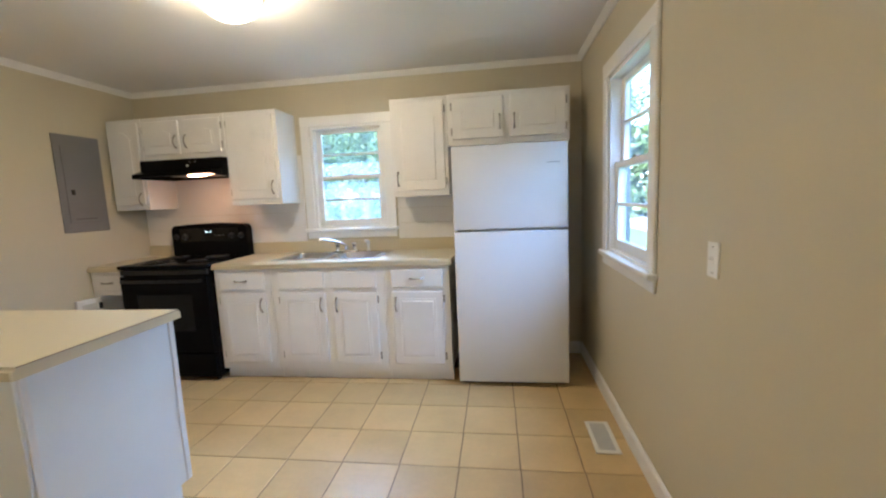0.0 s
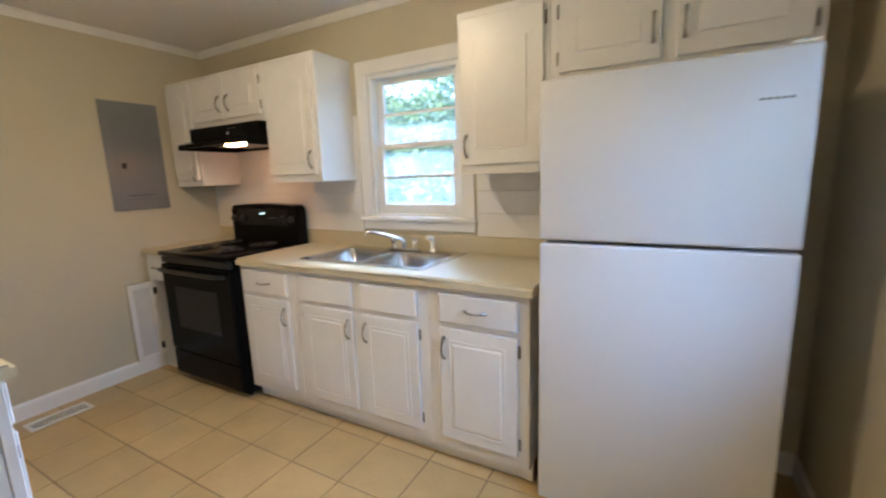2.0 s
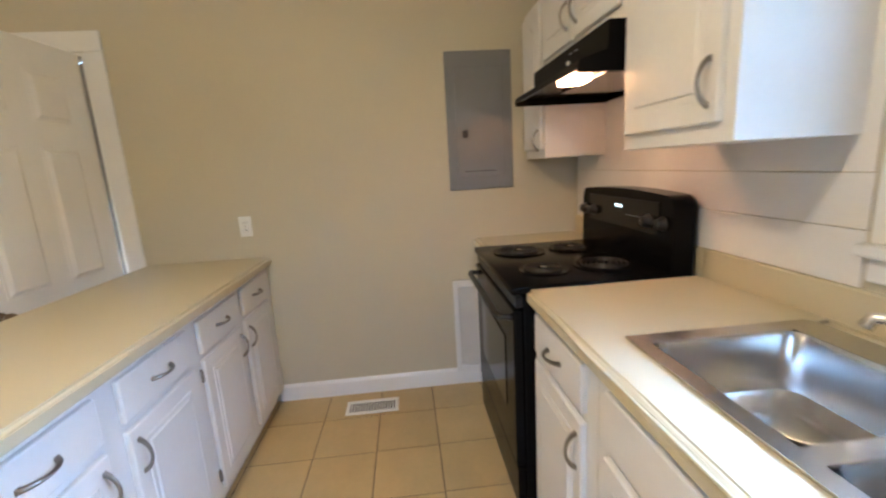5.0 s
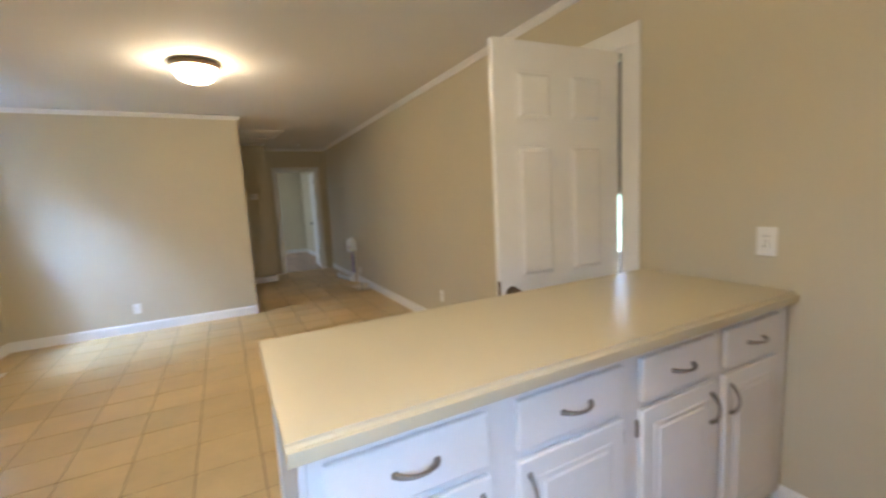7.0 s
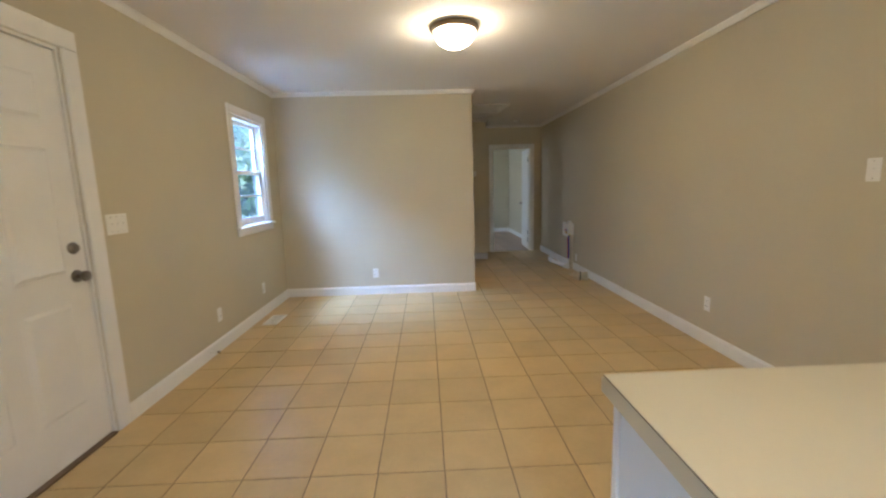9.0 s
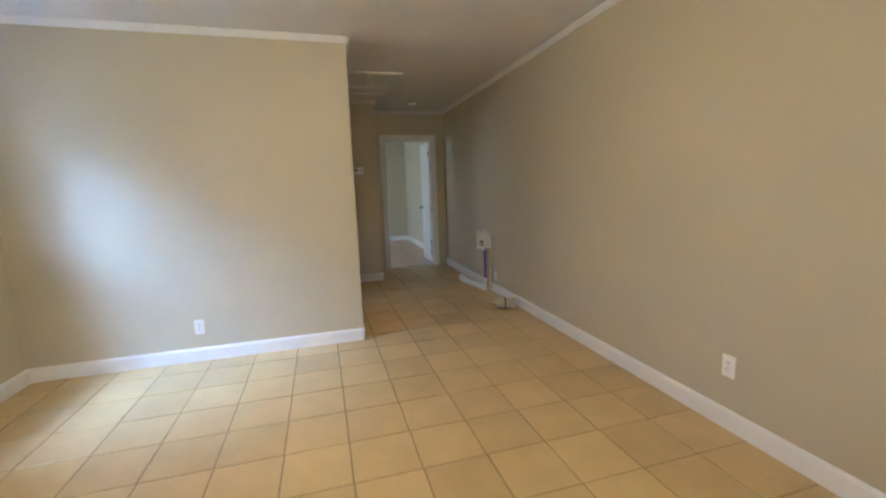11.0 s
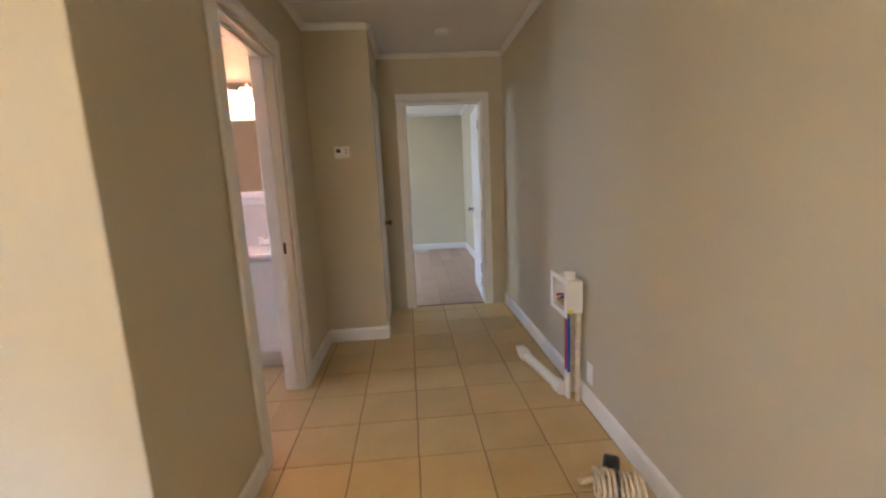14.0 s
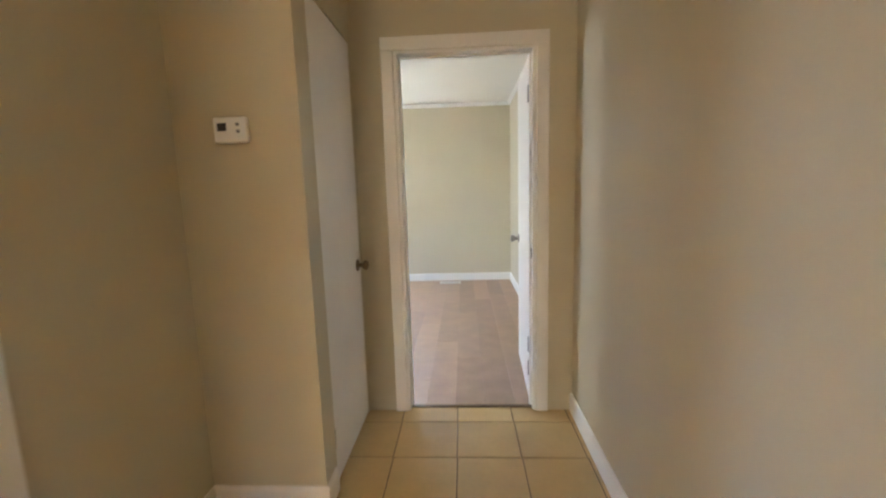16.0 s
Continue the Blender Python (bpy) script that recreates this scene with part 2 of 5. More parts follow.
BEDWIN = (-9.6, -8.7, 0.9, 2.03)

wall("wall_north", "y", N, 1, W - T, E + T, [NWIN], "beige painted kitchen wall with a window over the sink")
wall("wall_east", "x", E, 1, S - T, N, [KWIN, LWIN, FDOOR], "beige painted wall with front door and two windows")
wall("wall_west", "x", W, -1, HY - T, N, [SDOOR], "long beige painted wall from kitchen to hallway")
wall("wall_south", "y", S, -1, HX, E, [], "beige painted end wall of the living room")
wall("wall_hall_east", "x", HX, 1, CY, S - T, [BATHDOOR], "beige painted hallway wall with the bathroom doorway")
wall("wall_closet_front", "y", CY, -1, CX, HX + T, [], "narrow beige wall that carries the thermostat")
wall("wall_closet_side", "x", CX, 1, HY, CY - T, [(-7.285, -6.675, 0, 2.06)], "beige closet wall with a narrow door")
wall("wall_hall_end", "y", HY, -1, W, BEDE, [BEDDOOR], "beige end wall of the hallway with the bedroom doorway")
wall("wall_bath_south", "y", CY - 0.01, -1, HX + T, E + T, [], "pale painted bathroom wall behind the vanity", BATHWALL)
wall("wall_bath_east", "x", E, 1, CY - 0.01, S - T, [BATHWIN], "pale painted outer bathroom wall", BATHWALL)
wall("wall_bed_west", "x", BEDX, -1, BEDY - T, HY - T, [], "beige painted bedroom side wall")
wall("wall_bed_south", "y", BEDY, -1, BEDX, BEDE + T, [BACKWIN], "beige painted bedroom end wall with a window")
wall("wall_bed_east", "x", BEDE, 1, BEDY, HY, [BEDWIN], "beige painted bedroom wall with a window")

structure("ceiling", boxm(W - T, E + T, S - T, N + T, H, H + 0.12), CEIL, "white flat painted ceiling of kitchen and living room", "ceiling")
structure("ceiling_hall", boxm(W - T, E + T, HY - T, S - T, H + 0.002, H + 0.12), CEIL, "white painted ceiling over hallway and bathroom", "ceiling")
structure("ceiling_bedroom", boxm(BEDX - T, BEDE + T, BEDY - T, HY - T, H, H + 0.12), CEIL, "white painted bedroom ceiling", "ceiling")
structure("roof_slab", boxm(W - 0.35, E + 0.35, BEDY - 0.35, N + 0.35, H + 0.125, H + 0.32), SIDING, "plain roof edge above the outer walls", "roof")


# ---- trim ----
def board(name, pts, z0, z1, depth, inward, label):
    """A straight moulding along a wall from pts[0] to pts[1], standing inward from it, with an eased edge."""
    (x0, y0), (x1, y1) = pts
    bm = bmesh.new()
    ix, iy = inward
    lo, hi = (z0, z1)
    prof = [(0, lo), (depth, lo), (depth, hi - 0.018), (depth * 0.45, hi), (0, hi)] if hi < 1 else [(0, hi), (depth, hi), (depth, hi - 0.012), (depth * 0.35, lo), (0, lo)]
    a = [bm.verts.new((x0 + ix * d, y0 + iy * d, z)) for d, z in prof]
    b = [bm.verts.new((x1 + ix * d, y1 + iy * d, z)) for d, z in prof]
    for i in range(5):
        bm.faces.new((a[i], b[i], b[(i + 1) % 5], a[(i + 1) % 5]))
    bm.faces.new(a)
    bm.faces.new(b[::-1])
    return structure(name, bm, TRIM, label, "trim")


BL = "white painted baseboard with an eased top edge"
BD, BH = 0.014, 0.105
for pts, inw in [
    (((W, 0.63), (W, N)), (1, 0)), (((W, -0.965), (W, HY)), (1, 0)),
    (((E, 2.50), (E, -0.37)), (-1, 0)), (((E, -1.497), (E, S)), (-1, 0)),
    (((HX - BD, S), (E - BD, S)), (0, 1)), (((HX, S + BD), (HX, -4.965)), (-1, 0)), (((HX, -5.868), (HX, CY + BD)), (-1, 0)),
    (((CX - BD, CY), (HX, CY)), (0, 1)), (((CX, CY), (CX, -6.655)), (-1, 0)),
    (((2.50, N), (E - BD, N)), (0, -1)),
    (((BEDX, BEDY), (BEDX, HY - T)), (1, 0)), (((BEDX + BD, BEDY), (BEDE, BEDY)), (0, 1)),
]:
    board("baseboard", pts, 0.0, BH, BD, inw, BL)
CL = "thin white crown moulding along the ceiling"
for pts, inw in [
    (((W, N), (W, HY)), (1, 0)), (((E, N), (E, S)), (-1, 0)), (((W, N), (E, N)), (0, -1)), (((HX, S), (E, S)), (0, 1)),
    (((HX, S), (HX, CY)), (-1, 0)), (((CX, CY), (HX, CY)), (0, 1)), (((CX, CY), (CX, HY)), (-1, 0)), (((W, HY), (CX, HY)), (0, 1)),
    (((BEDX, BEDY), (BEDX, HY - T)), (1, 0)), (((BEDX, BEDY), (BEDE, BEDY)), (0, 1)),
]:
    board("crown_trim", pts, H - 0.045, H - 0.001, 0.035, inw, CL)


def frame_at(axis, face, outward):
    """Local x runs along the wall, local y into the room, z up."""
    if axis == "x":
        return Matrix.Translation((face, 0, 0)) @ Matrix(((0, -outward, 0, 0), (1, 0, 0, 0), (0, 0, 1, 0), (0, 0, 0, 1)))
    return Matrix.Translation((0, face, 0)) @ Matrix(((1, 0, 0, 0), (0, -outward, 0, 0), (0, 0, 1, 0), (0, 0, 0, 1)))


def door_trim(name, axis, face, outward, o, label, width=0.085, both=False):
    a, b, _, h = o
    m = frame_at(axis, face, outward)
    root = thing(name, label, "door frame", kind="structure")
    for side, (u0, u1, z0, z1) in {"jamb_casing": (a - width, a, 0, h), "other_casing": (b, b + width, 0, h), "head_casing": (a - width, b + width, h, h + width)}.items():
        bm = bmesh.new()
        box(bm, u0, u1, 0.0005, 0.017, z0, z1, 0.005)
        part("casing", bm, TRIM, root, m=m)
        if both:
            part("casing", boxm(u0, u1, -T - 0.017, -T - 0.0005, z0, z1, 0.005), TRIM, root, m=m)
    for u0, u1, z0, z1 in ((a, a + 0.016, 0, h), (b - 0.016, b, 0, h), (a + 0.016, b - 0.016, h - 0.016, h)):
        part("jamb", boxm(u0, u1, -T, 0.0, z0, z1), TRIM, root, m=m)
    for u0, u1, z0, z1 in ((a + 0.016, a + 0.028, 0, h - 0.016), (b - 0.028, b - 0.016, 0, h - 0.016), (a + 0.028, b - 0.028, h - 0.028, h - 0.016)):
        part("door_stop", boxm(u0, u1, -0.075, -0.05, z0, z1, 0.003), TRIM, root, m=m)
    return root


def window(name, axis, face, outward, o, label, casing=0.085, horn=0.012, glass=GLASS):
    """A double-hung window, each sash with one crossbar, with casing, stool and apron."""
    a, b, s, h = o
    m = frame_at(axis, face, outward)
    root = thing(name, label, "window", kind="structure")
    part("casing", boxm(a - casing, a, 0.0005, 0.018, s, h, 0.005), TRIM, root, m=m)
    part("casing", boxm(b, b + casing, 0.0005, 0.018, s, h, 0.005), TRIM, root, m=m)
    part("casing", boxm(a - casing, b + casing, 0.0005, 0.020, h, h + casing, 0.005), TRIM, root, m=m)
    part("window_sill", boxm(a - casing - horn, b + casing + horn, -0.03, 0.045, s - 0.028, s, 0.008, seg=2), TRIM, root, m=m)
    part("apron", boxm(a - casing, b + casing, 0.0005, 0.016, s - 0.088, s - 0.029, 0.004), TRIM, root, m=m)
    for u0, u1, z0, z1 in ((a, a + 0.022, s, h), (b - 0.022, b, s, h), (a + 0.022, b - 0.022, h - 0.022, h), (a + 0.022, b - 0.022, s, s + 0.015)):
        part("jamb", boxm(u0, u1, -T, 0.0, z0, z1), TRIM, root, m=m)
    mid = (s + h) / 2
    i0, i1 = a + 0.022, b - 0.022
    for y0, y1, z0, z1, bot in ((-0.062, -0.032, s + 0.015, mid + 0.018, 0.06), (-0.098, -0.066, mid - 0.018, h - 0.022, 0.036)):
        part("sash", boxm(i0, i0 + 0.048, y0, y1, z0, z1, 0.004), TRIM, root, m=m)
        part("sash", boxm(i1 - 0.048, i1, y0, y1, z0, z1, 0.004), TRIM, root, m=m)
        part("rail", boxm(i0 + 0.048, i1 - 0.048, y0, y1, z0, z0 + bot, 0.004), TRIM, root, m=m)
        part("rail", boxm(i0 + 0.048, i1 - 0.048, y0, y1, z1 - 0.036, z1, 0.004), TRIM, root, m=m)
        bar = (z0 + bot + z1 - 0.036) / 2
        part("crossbar", boxm(i0 + 0.048, i1 - 0.048, y0 + 0.004, y1 - 0.004, bar - 0.009, bar + 0.009, 0.003), TRIM, root, m=m)
        for g0, g1 in ((z0 + bot, bar - 0.009), (bar + 0.009, z1 - 0.036)):
            g = part("pane", boxm(i0 + 0.048, i1 - 0.048, (y0 + y1) / 2 - 0.002, (y0 + y1) / 2 + 0.002, g0, g1), glass, root, m=m)
            g.visible_shadow = False
    part("sash_lock", boxm((a + b) / 2 - 0.025, (a + b) / 2 + 0.025, -0.06, -0.035, mid + 0.018, mid + 0.032, 0.005), BRONZE, root, m=m)
    # outer screen track
    for u0, u1 in ((i0, i0 + 0.014), (i1 - 0.014, i1)):
        part("screen_track", boxm(u0, u1, -T + 0.001, -0.1, s + 0.015, h - 0.022), GREYMETAL, root, m=m)
    return root


window("window_1", "y", N, 1, NWIN, "white double-hung window over the kitchen sink", glass=VEILGLASS)
window("window_2", "x", E, 1, KWIN, "white double-hung kitchen window facing the street")
window("window_3", "x", E, 1, LWIN, "white double-hung living room window facing trees")
window("window_4", "x", E, 1, BATHWIN, "small white bathroom window")
window("window_5", "y", BEDY, -1, BACKWIN, "white bedroom window at the end wall")
window("window_6", "x", BEDE, 1, BEDWIN, "white bedroom side window")
door_trim("door_frame_1", "x", E, 1, FDOOR, "white painted front door frame", 0.1)
door_trim("door_frame_2", "x", W, -1, SDOOR, "white painted side door frame by the peninsula", 0.1)
door_trim("door_frame_3", "x", HX, 1, BATHDOOR, "white painted bathroom door frame without its door", 0.095, True)
door_trim("door_frame_4", "y", HY, -1, BEDDOOR, "white painted bedroom door frame", 0.068, True)


# ---- doors ----
def raised_panel(bm, x0, x1, z0, z1, y, depth=0.012):
    """A moulded panel: a groove round a raised field, standing towards -y."""
    box(bm, x0, x1, y - 0.002, y + 0.001, z0, z1, 0.0015)
    w = min(x1 - x0, z1 - z0)
    b = min(0.03, w * 0.2)
    vs = []
    for x, z in ((x0 + 0.012, z0 + 0.012), (x1 - 0.012, z0 + 0.012), (x1 - 0.012, z1 - 0.012), (x0 + 0.012, z1 - 0.012)):
        vs.append(bm.verts.new((x, y - 0.002, z)))
    for x, z in ((x0 + b, z0 + b), (x1 - b, z0 + b), (x1 - b, z1 - b), (x0 + b, z1 - b)):
        vs.append(bm.verts.new((x, y - depth, z)))
    bm.faces.new(vs[4:])
    for i in range(4):
        bm.faces.new((vs[i], vs[(i + 1) % 4], vs[4 + (i + 1) % 4], vs[4 + i]))


def knob(name, x, z, y, out, mat, parent, m):
    bm = bmesh.new()
    lathe(bm, [(0.032, 0), (0.032, 0.006), (0.012, 0.01), (0.012, 0.028), (0.022, 0.034), (0.028, 0.045), (0.024, 0.058), (0.006, 0.063)], seg=20)
    return part(name, bm, mat, parent, "satin metal knob", True, m @ Matrix.Translation((x, y, z)) @ pose(0, 0, 0, 90 if out < 0 else -90, 0, 0))


def six_panel_door(name, m, w, h, label, knob_x, metal=CHROME, deadbolt=False, knob_z=0.915):
    """A moulded six-panel leaf: local x across from the hinge, y through the leaf (0 to 0.035), z up."""
    root = thing(name, label, "door")
    part("leaf", boxm(0, w, 0, 0.035, 0.008, h, 0.002), TRIM, root, m=m)
    st, mid = 0.115, 0.1
    pw = (w - 2 * st - mid) / 2
    for z0, z1 in ((0.25, 0.80), (0.93, 1.56), (1.67, 1.90)):
        for x0 in (st, st + pw + mid):
            for face in (0, 1):
                bm = bmesh.new()
                raised_panel(bm, x0, x0 + pw, z0, z1, 0)
                fm = m if not face else m @ Matrix.Translation((0, 0.035, 0)) @ Matrix.Scale(-1, 4, (0, 1, 0))
                part("panel", bm, TRIM, root, m=fm)
    knob("door_knob", knob_x, knob_z, 0, -1, metal, root, m)
    knob("door_knob", knob_x, knob_z, 0.035, 1, metal, root, m)
    if deadbolt:
        bm = lathe(bmesh.new(), [(0.03, 0), (0.03, 0.008), (0.022, 0.014), (0.02, 0.022), (0.004, 0.023)], seg=20)
        part("deadbolt", bm, metal, root, "round satin deadbolt", True, m @ Matrix.Translation((knob_x, 0, 1.06)) @ pose(0, 0, 0, 90, 0, 0))
    for z in (0.2, 1.02, 1.84):
        part("hinge", rod(bmesh.new(), (-0.004, 0.006, z - 0.045), (-0.004, 0.006, z + 0.045), 0.006), PULL, root, m=m)
    return root


# front door, closed, knob side to the south; its room face looks to -x
six_panel_door("front_door", Matrix.Translation((E + 0.012, FDOOR[1] - 0.018, 0)) @ pose(0, 0, 0, 0, 0, -90), 0.884, 2.024, "closed white six-panel front door with satin knob and deadbolt", 0.815, PULL, True)
structure("threshold", boxm(E - 0.02, E + T, FDOOR[0] + 0.016, FDOOR[1] - 0.016, 0.0, 0.014, 0.004), BRONZE, "dark metal threshold under the front door", "threshold")
# side door, standing open into the room behind the peninsula
ang = math.degrees(math.atan2(-0.045, 0.755))
six_panel_door("side_door", Matrix.Translation((W + 0.022, SDOOR[1] - 0.052, 0)) @ pose(0, 0, 0, 0, 0, ang), 0.755, 2.03, "white six-panel side door standing open against the peninsula", 0.69, BRONZE, False, 0.868)
part("latch_plate", boxm(-0.523, -0.5195, -0.178, -0.155, 0.85, 0.93, 0.001), BRONZE, bpy.data.objects["side_door"])
# added panel closing the same opening against daylight, with one small glazed pane
blocker = thing("daylight_blocker", "added grey panel with a small pane, blocking daylight in the side doorway", "door")
sx0, sx1 = W - T + 0.005, W - T + 0.03
for y0, y1, z0, z1 in ((-0.858, -0.778, 0.01, 2.02), (-0.195, -0.116, 0.01, 2.02), (-0.778, -0.195, 0.01, 0.98), (-0.778, -0.195, 1.30, 2.02)):
    part("rail", boxm(sx0, sx1, y0, y1, z0, z1, 0.003), GREYMETAL, blocker)
g = part("pane", boxm(sx0 + 0.01, sx0 + 0.014, -0.778, -0.195, 0.98, 1.30), GLASS, blocker)
g.visible_shadow = False

# closet door: a plain slab
closet = thing("closet_door", "closed plain white closet door with dark knob", "door")
part("slab", boxm(CX + 0.002, CX + 0.037, -7.283, -6.677, 0.012, 2.055, 0.003), TRIM, closet)
knob("door_knob", 0, 0, 0, -1, BRONZE, closet, Matrix.Translation((CX + 0.002, -7.215, 0.895)) @ pose(0, 0, 0, 0, 0, -90))
for z in (0.22, 1.83):
    part("hinge", boxm(CX - 0.006, CX + 0.004, -6.690, -6.672, z - 0.045, z + 0.045, 0.002), TRIM, closet)

# bedroom door, standing open into the bedroom
bedm = Matrix.Translation((BEDDOOR[0] + 0.02, HY - T - 0.004, 0)) @ pose(0, 0, 0, 0, 0, -92.5)
bd = thing("bedroom_door", "plain white bedroom door standing open into the room", "door")
part("slab", boxm(0, 0.70, -0.035, 0, 0.012, 2.0, 0.003), TRIM, bd, m=bedm)
knob("door_knob", 0.64, 0.92, 0.0, 1, PULL, bd, bedm)
for z in (0.2, 0.35, 1.8):
    part("hinge", boxm(-0.003, 0.02, -0.002, 0.004, z - 0.045, z + 0.045), BLACKMAT, bd, m=bedm)
part("strike_plate", boxm(BEDDOOR[0] + 0.0165, BEDDOOR[0] + 0.019, HY - 0.06, HY - 0.035, 0.89, 0.95), BLACKMAT, bpy.data.objects["door_frame_4"])
part("strike_plate", boxm(HX + 0.035, HX + 0.06, BATHDOOR[0] + 0.0165, BATHDOOR[0] + 0.019, 0.88, 0.95), BLACKMAT, bpy.data.objects["door_frame_3"])


# ---- cabinets ----
def pull(parent, x, z, y, upright, m, length=0.1):
    """An arched pull with flared feet, standing towards -y."""
    bm = bmesh.new()
    pts, rad = [], []
    for k in range(13):
        u = k / 12
        a = (u - 0.5) * length
        out = 0.004 + 0.026 * math.sin(math.pi * u) ** 0.7
        pts.append((x + (0 if upright else a), y - out, z + (a if upright else 0)))
        rad.append(0.0075 - 0.0028 * math.sin(math.pi * u))
    tube(bm, pts, rad, 8)
    for s in (-1, 1):
        a = s * length / 2
        c = (x + (0 if upright else a), y - 0.003, z + (a if upright else 0))
        box(bm, c[0] - 0.008, c[0] + 0.008, y - 0.006, y, c[2] - 0.008, c[2] + 0.008, 0.003)
    return part("handle", bm, PULL, parent, "arched pewter pull", True, m)


def hinge_leaf(parent, x, z, y, m):
    bm = bmesh.new()
    box(bm, x - 0.006, x + 0.006, y - 0.006, y, z - 0.028, z + 0.028, 0.002)
    rod(bm, (x, y - 0.007, z - 0.02), (x, y - 0.007, z + 0.02), 0.004, seg=8)
    return part("hinge", bm, PULL, parent, m=m)


def door_front(root, x0, x1, z0, z1, y, m, arched=False, handle=None, hinge=None, handle_z=None):
    """A raised-panel cabinet door, its face at y, standing towards -y."""
    t = 0.019
    bm = boxm(x0, x1, y - t, y, z0, z1, 0.005, seg=2)
    door = part("door", bm, CAB, root, m=m)
    fr = 0.055 if x1 - x0 > 0.25 else 0.04
    a0, a1, c0, c1 = x0 + fr, x1 - fr, z0 + fr, z1 - fr
    for grow, yy, name in ((0.0, 0.0015, "panel_groove"), (0.016, 0.006, "raised_field")):
        bm = bmesh.new()
        p0, p1, q0, q1 = a0 + grow, a1 - grow, c0 + grow, c1 - grow
        arch = min(0.045, (q1 - q0) * 0.2) if arched else 0.0
        out = [(p0, q0), (p1, q0), (p1, q1 - arch)]
        if arched:
            n = 14
            sh = (p1 - p0) * 0.1
            for k in range(n + 1):
                u = k / n
                out.append((p1 - sh - (p1 - p0 - 2 * sh) * u, q1 - arch + arch * math.sin(math.pi * u)))
        out.append((p0, q1 - arch))
        prism(bm, out, y - t - yy, y - t + 0.001)
        if name == "raised_field":
            es = [e for e in bm.edges if all(v.co.y < y - t - yy + 0.0005 for v in e.verts)]
            bmesh.ops.bevel(bm, geom=es, offset=0.0045, segments=1, affect="EDGES")
        part(name, bm, CAB, door, m=m)
    # beaded rim round the groove
    rim = bmesh.new()
    zt = c1
    ring = [(a0, y - t, c0), (a1, y - t, c0), (a1, y - t, zt), (a0, y - t, zt)]
    if not arched:
        tube(rim, ring, 0.004, 6, closed=True)
        part("bead", rim, CAB, door, m=m)
    if handle is not None:
        hx = x0 + 0.028 if handle < 0 else x1 - 0.028
        pull(door, hx, handle_z, y - t, True, m)
    if hinge is not None:
        hx = x0 - 0.006 if hinge < 0 else x1 + 0.006
        for z in (z0 + 0.06, z1 - 0.06):
            hinge_leaf(door, hx, z, y - 0.001, m)
    return door


def drawer_front(root, x0, x1, z0, z1, y, m, handle=True):
    d = part("drawer", boxm(x0, x1, y - 0.019, y, z0, z1, 0.006, seg=2), CAB, root, m=m)
    if handle:
        pull(d, (x0 + x1) / 2, (z0 + z1) / 2, y - 0.019, False, m, 0.096)
    return d


I4 = Matrix.Identity(4)
FY = 1.905
base = [
    (-0.195, 0.28, "white base cabinet with one drawer beside the range", [(-0.155, 0.222, True)], [(-0.155, 0.222, 1, -1)]),
    (0.28, 1.17, "white sink base cabinet with two doors", [(0.34, 0.705, False), (0.768, 1.11, False)], [(0.34, 0.705, 1, -1), (0.768, 1.11, -1, 1)]),
    (1.17, 1.655, "white base cabinet with one drawer beside the refrigerator", [(1.228, 1.606, True)], [(1.228, 1.606, -1, 1)]),
]
for x0, x1, lab, drawers, doors in base:
    c = thing("base_cabinet", lab, "cabinet", group="kitchen base cabinets")
    sink_unit = len(doors) == 2
    part("body", boxm(x0 + 0.001, x1 - 0.001, FY, N - 0.002, 0.09, 0.70 if sink_unit else 0.8945), CAB, c)
    if sink_unit:
        part("face_rail", boxm(x0 + 0.001, x1 - 0.001, FY, FY + 0.02, 0.7005, 0.8945), CAB, c)
    part("toe_kick", boxm(x0 + 0.001, x1 - 0.001, FY + 0.055, FY + 0.073, 0.0, 0.09), CAB, c)
    for a, b, hd in drawers:
        drawer_front(c, a, b, 0.732, 0.868, FY, I4, hd)
    for a, b, hd, hg in doors:
        door_front(c, a, b, 0.15, 0.705, FY, I4, False, hd, hg, 0.61)

# narrow cabinet in the corner, its door hanging open
nc = thing("corner_cabinet", "narrow white corner cabinet with its door hanging open", "cabinet", group="kitchen base cabinets")
for x0, x1, y0, y1, z0, z1 in ((W + 0.002, W + 0.02, FY, N - 0.002, 0.09, 0.8945), (-0.99, -0.972, FY, N - 0.002, 0.09, 0.8945), (W + 0.02, -0.99, N - 0.02, N - 0.002, 0.09, 0.8945), (W + 0.02, -0.99, FY, N - 0.02, 0.09, 0.11), (W + 0.02, -0.99, FY, FY + 0.018, 0.70, 0.8945), (W + 0.02, W + 0.05, FY, FY + 0.018, 0.11, 0.70)):
    part("body_panel", boxm(x0, x1, y0, y1, z0, z1), CAB, nc)
# near-black sheet before the back panel, painting in the cabinet's inner shade
part("inside", boxm(W + 0.021, -0.991, N - 0.03, N - 0.021, 0.111, 0.86), DARK, nc)
part("toe_kick", boxm(W + 0.002, -0.972, FY + 0.022, FY + 0.04, 0, 0.09), CAB, nc)
drawer_front(nc, W + 0.03, -1.0, 0.74, 0.868, FY, I4)
om = Matrix.Translation((W + 0.047, FY - 0.004, 0)) @ pose(0, 0, 0, 0, 0, -96)
# inner face darker and greyer than the stiles round it
open_door = part("door", boxm(0, 0.172, -0.019, 0, 0.10, 0.69, 0.005, seg=2), BOARD, nc, "open door, greyer on its inner face", m=om)
for a, b, z0, z1 in ((0.0, 0.032, 0.10, 0.69), (0.140, 0.172, 0.10, 0.69), (0.032, 0.140, 0.10, 0.14), (0.032, 0.140, 0.65, 0.69)):
    part("stile", boxm(a, b, 0.0005, 0.016, z0, z1, 0.003), CAB, open_door, m=om)
